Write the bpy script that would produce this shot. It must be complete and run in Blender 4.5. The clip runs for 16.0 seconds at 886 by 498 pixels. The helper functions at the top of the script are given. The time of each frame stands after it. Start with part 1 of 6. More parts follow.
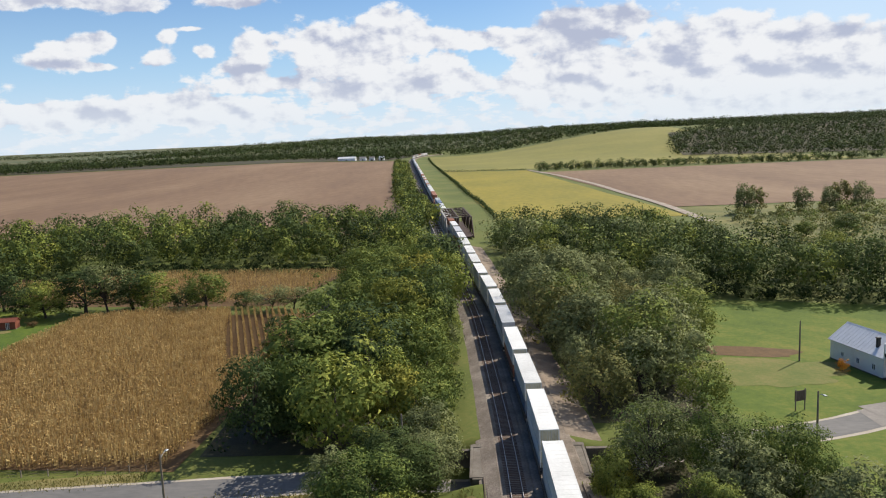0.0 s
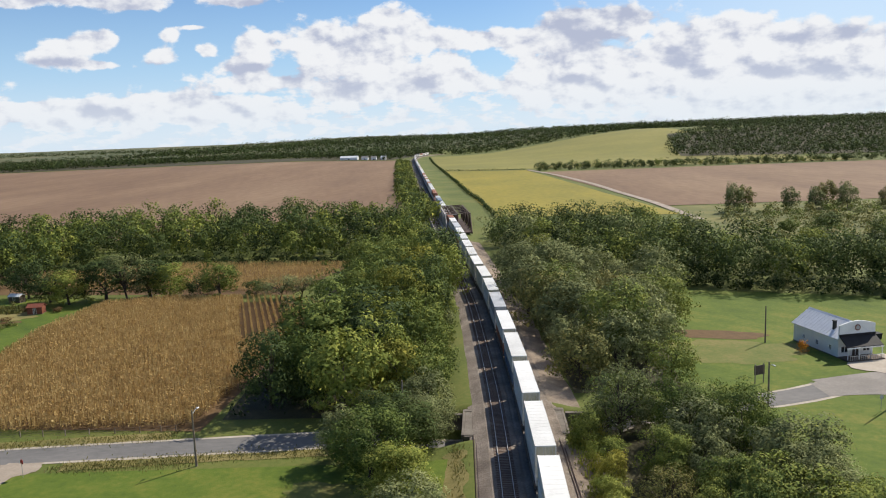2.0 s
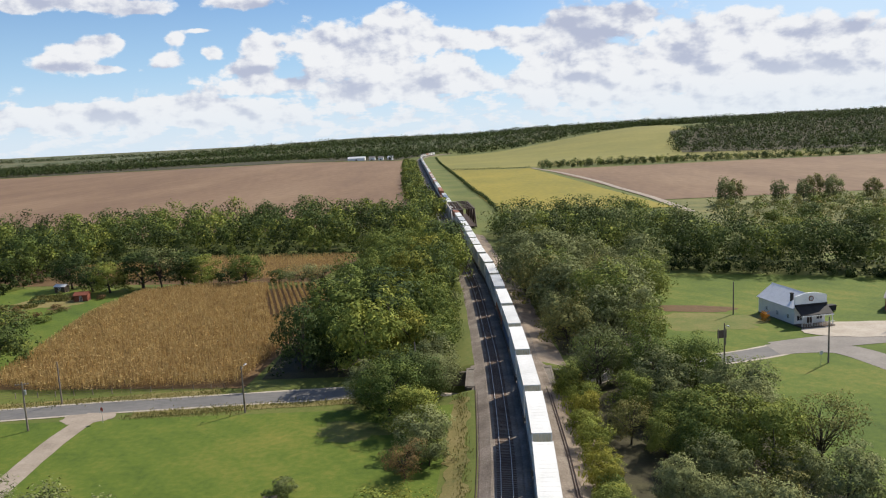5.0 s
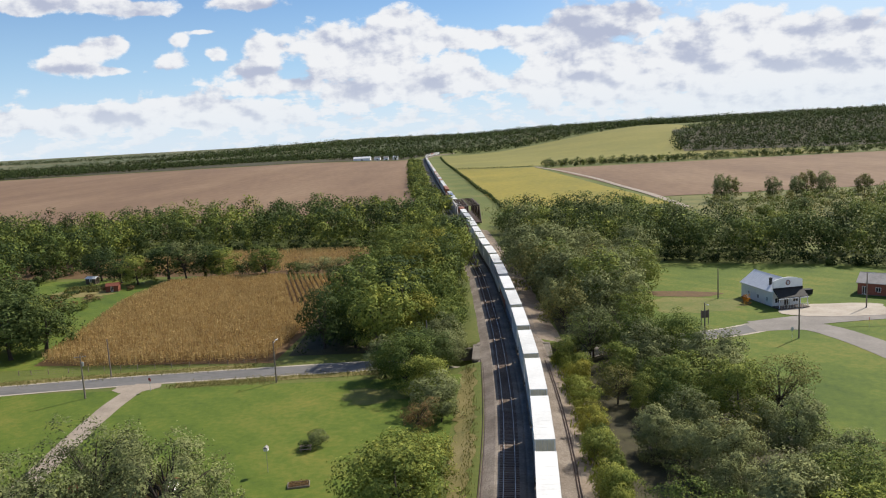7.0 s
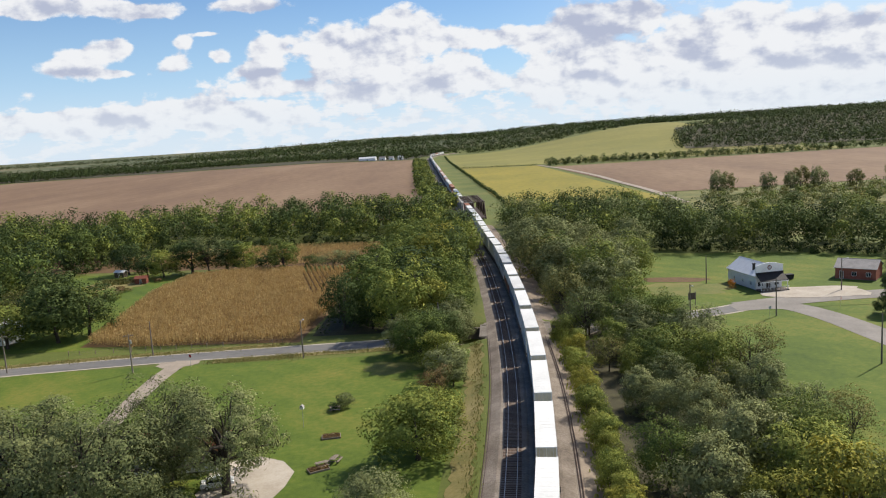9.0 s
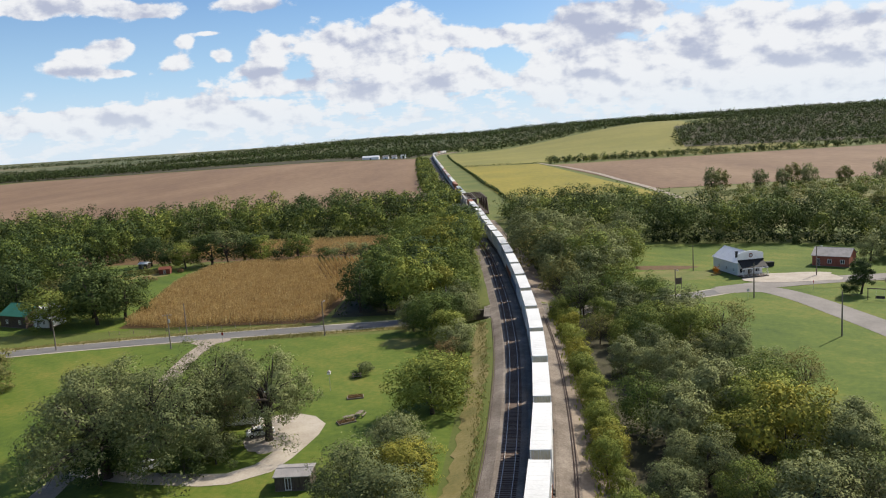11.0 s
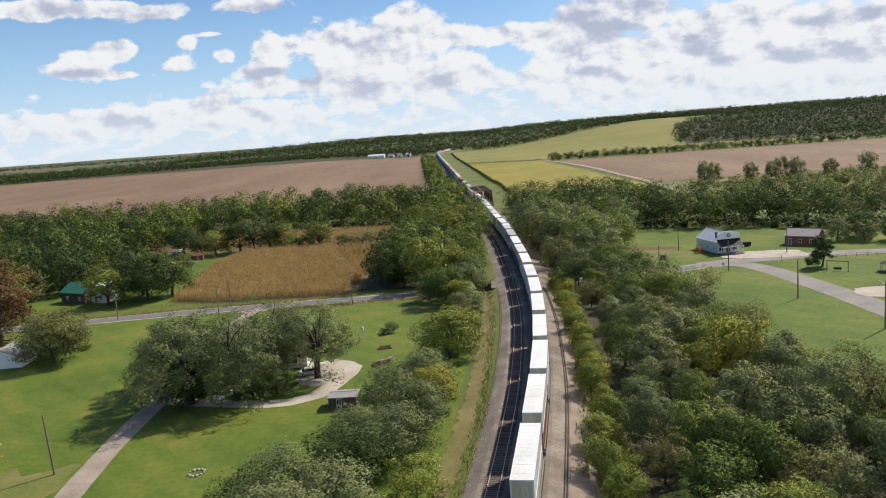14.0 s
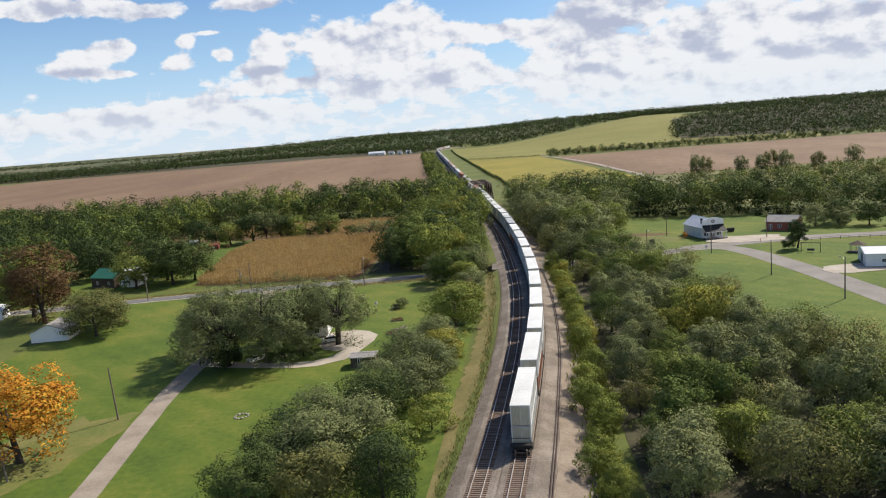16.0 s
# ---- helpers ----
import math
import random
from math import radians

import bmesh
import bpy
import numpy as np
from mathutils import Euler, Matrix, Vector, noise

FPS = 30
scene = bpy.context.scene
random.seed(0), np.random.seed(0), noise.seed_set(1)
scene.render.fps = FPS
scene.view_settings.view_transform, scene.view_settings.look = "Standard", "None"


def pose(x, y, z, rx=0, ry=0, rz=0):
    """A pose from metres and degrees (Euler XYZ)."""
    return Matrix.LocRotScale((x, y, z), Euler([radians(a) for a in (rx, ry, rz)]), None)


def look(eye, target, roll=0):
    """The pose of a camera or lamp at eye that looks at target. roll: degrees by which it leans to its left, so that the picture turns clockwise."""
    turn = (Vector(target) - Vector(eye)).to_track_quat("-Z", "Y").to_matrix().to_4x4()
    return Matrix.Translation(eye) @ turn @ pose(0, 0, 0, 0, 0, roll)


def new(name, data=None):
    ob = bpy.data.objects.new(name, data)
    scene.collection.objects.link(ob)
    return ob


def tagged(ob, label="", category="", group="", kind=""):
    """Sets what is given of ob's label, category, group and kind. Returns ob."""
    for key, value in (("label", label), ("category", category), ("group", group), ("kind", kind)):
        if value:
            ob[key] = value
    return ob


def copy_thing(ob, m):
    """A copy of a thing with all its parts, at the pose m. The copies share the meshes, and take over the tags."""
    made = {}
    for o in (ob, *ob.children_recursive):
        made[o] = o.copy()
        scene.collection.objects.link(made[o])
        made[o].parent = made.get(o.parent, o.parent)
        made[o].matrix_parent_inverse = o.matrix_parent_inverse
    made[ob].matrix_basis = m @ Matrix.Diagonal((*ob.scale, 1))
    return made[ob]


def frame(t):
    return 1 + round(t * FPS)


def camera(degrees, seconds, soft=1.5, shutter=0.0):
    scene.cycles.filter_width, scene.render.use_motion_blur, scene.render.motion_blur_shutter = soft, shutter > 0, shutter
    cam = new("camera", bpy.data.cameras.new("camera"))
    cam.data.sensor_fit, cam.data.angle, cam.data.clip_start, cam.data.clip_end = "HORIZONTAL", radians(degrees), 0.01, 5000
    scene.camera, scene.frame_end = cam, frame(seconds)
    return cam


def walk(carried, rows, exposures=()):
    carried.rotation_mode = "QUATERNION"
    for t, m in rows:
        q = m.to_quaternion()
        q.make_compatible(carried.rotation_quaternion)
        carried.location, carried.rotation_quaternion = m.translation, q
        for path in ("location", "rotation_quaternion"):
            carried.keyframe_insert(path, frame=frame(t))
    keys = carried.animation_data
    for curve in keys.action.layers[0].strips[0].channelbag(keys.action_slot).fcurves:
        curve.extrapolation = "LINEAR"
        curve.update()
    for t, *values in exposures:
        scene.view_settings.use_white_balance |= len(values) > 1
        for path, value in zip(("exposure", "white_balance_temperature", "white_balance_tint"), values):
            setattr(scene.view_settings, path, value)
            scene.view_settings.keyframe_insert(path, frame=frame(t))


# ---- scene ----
cam = camera(59.7, 16.0, soft=1.1)
PATH = [
    (0, (-2.177, 4.342, 46.179), (-2.287, 6.318, 45.886), -2.5),
    (0.5, (-1.814, 0.811, 46.179), (-1.925, 2.786, 45.886), -2.4),
    (1, (-1.458, -2.82, 46.079), (-1.57, -0.844, 45.786), -2.2),
    (1.5, (-1.103, -6.383, 46.131), (-1.216, -4.408, 45.837), -2.1),
    (2, (-0.703, -10.192, 46.123), (-0.816, -8.216, 45.83), -2.2),
    (2.5, (-0.22, -13.883, 46.163), (-0.336, -11.908, 45.871), -2.3),
    (3, (0.043, -17.763, 46.201), (-0.075, -15.788, 45.909), -2.3),
    (3.5, (0.24, -21.585, 46.401), (0.12, -19.61, 46.108), -2.4),
    (4, (0.496, -25.272, 46.328), (0.373, -23.297, 46.035), -2.6),
    (6.5, (1.002, -45.385, 46.081), (0.862, -43.412, 45.789), -3.2),
    (7, (0.967, -49.7, 46.171), (0.824, -47.727, 45.879), -3.2),
    (7.5, (1.101, -53.92, 46.163), (0.954, -51.947, 45.871), -3.3),
    (8, (1.034, -58.106, 46.165), (0.885, -56.133, 45.873), -3.5),
    (10.5, (0.929, -79.884, 45.971), (0.77, -77.912, 45.679), -3.8),
    (11, (0.791, -84.487, 46.106), (0.631, -82.515, 45.812), -3.8),
    (11.5, (0.817, -89.103, 46.001), (0.656, -87.131, 45.708), -3.8),
    (12, (0.794, -93.774, 45.757), (0.63, -91.802, 45.463), -3.9),
    (12.5, (0.709, -98.484, 45.676), (0.543, -96.513, 45.382), -4.0),
    (13, (0.522, -103.236, 45.436), (0.356, -101.265, 45.142), -4.1),
    (13.5, (0.454, -107.853, 45.278), (0.286, -105.882, 44.983), -4.2),
    (14, (0.335, -112.283, 45.051), (0.165, -110.312, 44.755), -4.2),
    (14.5, (0.225, -117.038, 44.771), (0.055, -115.068, 44.474), -4.3),
    (15, (0.216, -121.94, 44.516), (0.043, -119.97, 44.219), -4.4),
    (15.5, (0.264, -126.853, 44.411), (0.09, -124.883, 44.112), -4.5),
    (16, (0.105, -130.934, 44.053), (-0.064, -128.964, 43.751), -4.5),
]
walk(cam, [(t, look(eye, target, roll)) for t, eye, target, roll in PATH])

# ---- sky, sun and exposure ----
SUN_AZ, SUN_EL = radians(46.5), radians(43.5)
world = bpy.data.worlds.new("sky")
scene.world = world
world.use_nodes = True
wn, wl = world.node_tree.nodes, world.node_tree.links
wn.clear()


def wmath(op, a, b=None, c=None):
    n = wn.new("ShaderNodeMath")
    n.operation = op
    for i, v in enumerate((a, b, c)):
        if v is None:
            continue
        if isinstance(v, (int, float)):
            n.inputs[i].default_value = v
        else:
            wl.new(v, n.inputs[i])
    return n.outputs[0]


def build_sky():
    """Clear sky with heaps of fair-weather cumulus; angles in degrees: azimuth to the right of +y, elevation up."""
    sky = wn.new("ShaderNodeTexSky")
    sky.sky_type = "NISHITA"
    sky.sun_disc = False
    sky.sun_elevation, sky.sun_rotation = SUN_EL, SUN_AZ
    sky.air_density, sky.dust_density, sky.ozone_density = 1.0, 0.3, 2.0
    co = wn.new("ShaderNodeTexCoord")
    sep = wn.new("ShaderNodeSeparateXYZ")
    wl.new(co.outputs["Generated"], sep.inputs[0])
    az = wmath("MULTIPLY", wmath("ARCTAN2", sep.outputs[0], sep.outputs[1]), 57.29578)
    el = wmath("MULTIPLY", wmath("ARCSINE", sep.outputs[2]), 57.29578)
    spot = wn.new("ShaderNodeCombineXYZ")
    wl.new(az, spot.inputs[0])
    wl.new(el, spot.inputs[1])

    def fbm(scale, detail, stretch, rough=0.55, shift=(0.0, 0.0)):
        m = wn.new("ShaderNodeVectorMath")
        m.operation = "MULTIPLY_ADD"
        wl.new(spot.outputs[0], m.inputs[0])
        m.inputs[1].default_value = (1.0, stretch, 0.0)
        m.inputs[2].default_value = (shift[0], shift[1] * stretch, 0.0)
        n = wn.new("ShaderNodeTexNoise")
        n.inputs["Scale"].default_value, n.inputs["Detail"].default_value, n.inputs["Roughness"].default_value = scale, detail, rough
        wl.new(m.outputs[0], n.inputs["Vector"])
        return n.outputs["Fac"]

    def heaps(rows):
        """The summed soft weight of oval heaps."""
        total = 0.0
        for a, e, ra, re in rows:
            m = wn.new("ShaderNodeVectorMath")
            m.operation = "MULTIPLY_ADD"
            wl.new(spot.outputs[0], m.inputs[0])
            m.inputs[1].default_value = (1 / ra, 1 / re, 0.0)
            m.inputs[2].default_value = (-a / ra, -e / re, 0.0)
            d = wn.new("ShaderNodeVectorMath")
            d.operation = "DOT_PRODUCT"
            wl.new(m.outputs[0], d.inputs[0])
            wl.new(m.outputs[0], d.inputs[1])
            total = wmath("ADD", total, wmath("POWER", 0.42, d.outputs["Value"]))
        return total

    def bell(centre, wide):
        return wmath("EXPONENT", wmath("MULTIPLY", wmath("POWER", wmath("ABSOLUTE", wmath("DIVIDE", wmath("SUBTRACT", el, centre), wide)), 2.0), -1.0))

    def blend(fac, a, b):
        n = wn.new("ShaderNodeMix")
        n.data_type = "RGBA"
        wl.new(fac, n.inputs["Factor"])
        for v, slot in ((a, "A"), (b, "B")):
            if isinstance(v, tuple):
                n.inputs[slot].default_value = v
            else:
                wl.new(v, n.inputs[slot])
        return n.outputs["Result"]

    def step(v, low, high):
        n = wn.new("ShaderNodeMapRange")
        n.interpolation_type = "SMOOTHSTEP"
        wl.new(v, n.inputs[0])
        n.inputs[1].default_value, n.inputs[2].default_value = low, high
        return n.outputs[0]

    edge = fbm(0.52, 9, 1.5, 0.55)
    lit_edge = fbm(0.52, 6, 1.5, 0.52, (0.45, 0.5))
    broad = fbm(0.16, 4, 2.2)
    small = fbm(0.42, 5, 3.4, 0.6)
    # small flat clouds that crowd towards the horizon, and cover away from the view
    low = wmath("MULTIPLY", bell(1.4, 2.9), wmath("ADD", wmath("MULTIPLY", wmath("SUBTRACT", small, 0.5), 1.7), 0.52))
    behind = wmath("MULTIPLY", wmath("GREATER_THAN", wmath("ABSOLUTE", az), 36.0), wmath("MULTIPLY", broad, 0.35))
    cover = wmath("ADD", wmath("ADD", wmath("MINIMUM", heaps(CLOUDS), 1.15), low), behind)
    mask = step(wmath("ADD", cover, wmath("MULTIPLY", wmath("SUBTRACT", edge, 0.5), 1.7)), 0.40, 0.70)
    dull = wmath("MULTIPLY", wmath("MINIMUM", heaps(DULL), 1.0), wmath("ADD", 0.25, wmath("MULTIPLY", edge, 1.1)))
    relief = wmath("MULTIPLY", wmath("SUBTRACT", edge, lit_edge), 3.0)
    lit = step(wmath("ADD", wmath("SUBTRACT", 0.90, dull), relief), -0.05, 1.05)
    scaled = wn.new("ShaderNodeVectorMath")
    scaled.operation = "MULTIPLY"
    wl.new(sky.outputs[0], scaled.inputs[0])
    scaled.inputs[1].default_value = SKY_GAIN
    clear = blend(wmath("MULTIPLY", bell(0.0, 9.0), 0.80), scaled.outputs[0], (8.6, 12.2, 15.6, 1))
    clear = blend(wmath("MULTIPLY", step(az, -2.0, 24.0), 0.45), clear, (12.8, 14.0, 14.9, 1))
    bg = wn.new("ShaderNodeBackground")
    bg.inputs["Strength"].default_value = SKY_STRENGTH
    seen = blend(mask, clear, blend(lit, CLOUD_SHADE, CLOUD_LIT))
    wl.new(blend(wmath("MULTIPLY", bell(0.0, 2.9), 0.72), seen, (12.0, 13.1, 14.2, 1)), bg.inputs["Color"])
    out = wn.new("ShaderNodeOutputWorld")
    wl.new(bg.outputs[0], out.inputs["Surface"])


SKY_STRENGTH = 0.064
SKY_GAIN = (0.82, 1.20, 1.68)
CLOUD_LIT, CLOUD_SHADE = (13.7, 13.9, 14.3, 1), (7.3, 8.0, 10.2, 1)
CLOUDS = [
    (-27.7, 6.7, 1.9, 0.9), (-25.9, 7.1, 1.0, 0.5), (-29.3, 5.8, 1.2, 0.6), (-26.3, 5.4, 1.2, 0.3), (-21.7, 7.4, 0.8, 0.5), (-20.1, 7.9, 0.9, 0.2), (-22.2, 6.0, 1.0, 0.7), (-19.4, 6.4, 0.7, 0.5), (-28.7, 9.8, 4.7, 0.5),
    (-24.3, 9.3, 2.3, 0.5), (-31.0, 9.3, 1.7, 0.6), (-17.2, 9.7, 2.8, 0.5), (-15.9, 6.7, 1.8, 1.0), (-17.2, 5.3, 1.8, 0.6), (-12.0, 7.0, 2.0, 1.3), (-9.6, 6.4, 1.6, 0.9), (-6.6, 8.0, 2.2, 1.4), (-5.1, 6.9, 3.3, 1.0),
    (-0.2, 6.7, 2.2, 0.7), (-11.3, 5.1, 1.4, 0.7), (-15.8, 4.1, 2.8, 0.5), (-7.3, 5.0, 2.1, 1.2), (-9.4, 3.4, 2.6, 0.7), (-4.9, 3.8, 2.3, 0.9), (-2.3, 5.1, 1.4, 0.7), (-0.8, 3.7, 1.3, 0.6), (-21.3, 2.9, 2.9, 0.7),
    (-26.4, 2.3, 2.9, 0.7), (-31.2, 2.5, 2.8, 0.5), (-17.5, 2.1, 3.6, 0.6), (6.6, 7.2, 2.6, 1.6), (10.1, 7.4, 2.6, 1.0), (16.4, 5.6, 3.3, 1.8), (13.7, 4.5, 1.8, 1.6), (22.6, 4.7, 5.0, 2.1), (20.3, 3.1, 4.3, 1.3),
    (24.6, 2.4, 3.0, 1.3), (16.8, 3.7, 2.4, 0.9), (8.9, 4.3, 2.9, 1.2), (4.4, 4.5, 1.8, 0.8), (8.5, 2.5, 3.7, 0.8), (17.9, 1.0, 4.7, 0.7), (3.7, 3.3, 2.5, 0.6), (2.8, 6.3, 1.3, 0.8),
]
# their shaded undersides
DULL = [
    (6.3, 7.5, 2.2, 1.4), (7.8, 6.0, 1.7, 0.7), (10.5, 7.6, 1.5, 0.6), (14.1, 4.8, 1.1, 1.4), (23.7, 5.5, 1.7, 0.5), (23.3, 3.2, 1.4, 0.7), (21.4, 5.5, 0.8, 0.3), (19.9, 3.4, 1.2, 0.5), (-16.3, 5.2, 2.1, 0.4),
    (-13.7, 4.4, 1.1, 0.6), (-10.2, 3.6, 1.5, 0.7), (-8.6, 6.6, 1.5, 0.6), (-28.7, 5.6, 1.6, 0.4), (-23.2, 5.4, 0.8, 0.3), (-20.5, 2.8, 1.1, 0.3), (-26.6, 2.3, 1.3, 0.5), (-24.6, 9.1, 1.7, 0.5), (-16.1, 9.4, 2.2, 0.5),
    (-29.5, 9.7, 2.1, 0.4), (-4.5, 3.7, 1.4, 0.6), (6.5, 3.6, 1.7, 0.4),
]
build_sky()
sun = new("sun", bpy.data.lights.new("sun", "SUN"))
sun.data.energy, sun.data.angle, sun.data.color = 5.9, radians(0.53), (1.0, 0.915, 0.78)
sun.matrix_world = look((0, 0, 0), (-math.sin(SUN_AZ) * math.cos(SUN_EL), -math.cos(SUN_AZ) * math.cos(SUN_EL), -math.sin(SUN_EL)))
scene.view_settings.exposure = 0.0


# ---- materials ----
def links_of(m):
    return m.node_tree.nodes, m.node_tree.links


def surface(name, stops, scale=1.0, fine=None, rough=0.9, bump=0.0, bump_scale=20.0, metal=0.0, random=0.0, stretch=(1, 1, 1), island=False, distance=0.05, mown=0.0):
    """A node material: a ramp of colours over broad noise, shifted by fine noise, by each object's or island's random value, with relief."""
    m = bpy.data.materials.new(name)
    m.use_nodes = True
    nt, ln = links_of(m)
    bsdf = nt["Principled BSDF"]
    bsdf.inputs["Roughness"].default_value, bsdf.inputs["Metallic"].default_value = rough, metal
    bsdf.inputs["Specular IOR Level"].default_value = 0.3 if metal == 0 else 0.5
    co = nt.new("ShaderNodeTexCoord")
    mp = nt.new("ShaderNodeMapping")
    mp.inputs["Scale"].default_value = stretch
    ln.new(co.outputs["Object"], mp.inputs[0])

    def noise_at(s, detail):
        n = nt.new("ShaderNodeTexNoise")
        n.inputs["Scale"].default_value, n.inputs["Detail"].default_value, n.inputs["Roughness"].default_value = s, detail, 0.6
        ln.new(mp.outputs[0], n.inputs["Vector"])
        return n.outputs["Fac"]

    def calc(op, a, b):
        n = nt.new("ShaderNodeMath")
        n.operation = op
        for i, v in enumerate((a, b)):
            if isinstance(v, (int, float)):
                n.inputs[i].default_value = v
            else:
                ln.new(v, n.inputs[i])
        return n.outputs[0]

    fac = calc("ADD", calc("MULTIPLY", calc("SUBTRACT", noise_at(scale, 5), 0.5), 1.6), 0.5)
    if fine:
        fac = calc("ADD", fac, calc("MULTIPLY", calc("SUBTRACT", noise_at(fine, 4), 0.5), 0.9))
    if mown:  # passes of the mower, bending with the ground
        wave = nt.new("ShaderNodeTexWave")
        wave.bands_direction = "DIAGONAL"
        wave.inputs["Scale"].default_value, wave.inputs["Distortion"].default_value, wave.inputs["Detail Scale"].default_value = 0.075, 5.0, 0.25
        ln.new(mp.outputs[0], wave.inputs["Vector"])
        fac = calc("ADD", fac, calc("MULTIPLY", calc("SUBTRACT", wave.outputs["Fac"], 0.5), mown))
    if random:
        info = nt.new("ShaderNodeObjectInfo")
        fac = calc("ADD", fac, calc("MULTIPLY", calc("SUBTRACT", info.outputs["Random"], 0.5), random))
    if island:
        geo = nt.new("ShaderNodeNewGeometry")
        fac = calc("ADD", fac, calc("MULTIPLY", calc("SUBTRACT", geo.outputs["Random Per Island"], 0.5), island))
    ramp = nt.new("ShaderNodeValToRGB")
    ln.new(fac, ramp.inputs[0])
    el = ramp.color_ramp.elements
    while len(el) < len(stops):
        el.new(0.5)
    for i, c in enumerate(stops):
        el[i].position = i / max(1, len(stops) - 1)
        el[i].color = (*c, 1)
    ln.new(ramp.outputs[0], bsdf.inputs["Base Color"])
    if bump:
        b = nt.new("ShaderNodeBump")
        b.inputs["Strength"].default_value, b.inputs["Distance"].default_value = bump, distance
        ln.new(noise_at(bump_scale, 4), b.inputs["Height"])
        ln.new(b.outputs[0], bsdf.inputs["Normal"])
    return m


def leafy(name, stops, random=0.6, island=0.75, clear=0.22):
    """Foliage: colour varies from tree to tree and leaf to leaf; some light passes through."""
    m = surface(name, stops, scale=0.35, rough=0.8, random=random, island=island)
    nt, ln = links_of(m)
    bsdf = nt["Principled BSDF"]
    bsdf.inputs["Specular IOR Level"].default_value = 0.1
    tr = nt.new("ShaderNodeBsdfTranslucent")
    ramp = next(n for n in nt if n.type == "VALTORGB")
    ln.new(ramp.outputs[0], tr.inputs["Color"])
    mix = nt.new("ShaderNodeMixShader")
    mix.inputs[0].default_value = clear
    ln.new(bsdf.outputs[0], mix.inputs[1])
    ln.new(tr.outputs[0], mix.inputs[2])
    ln.new(mix.outputs[0], nt["Material Output"].inputs["Surface"])
    return m


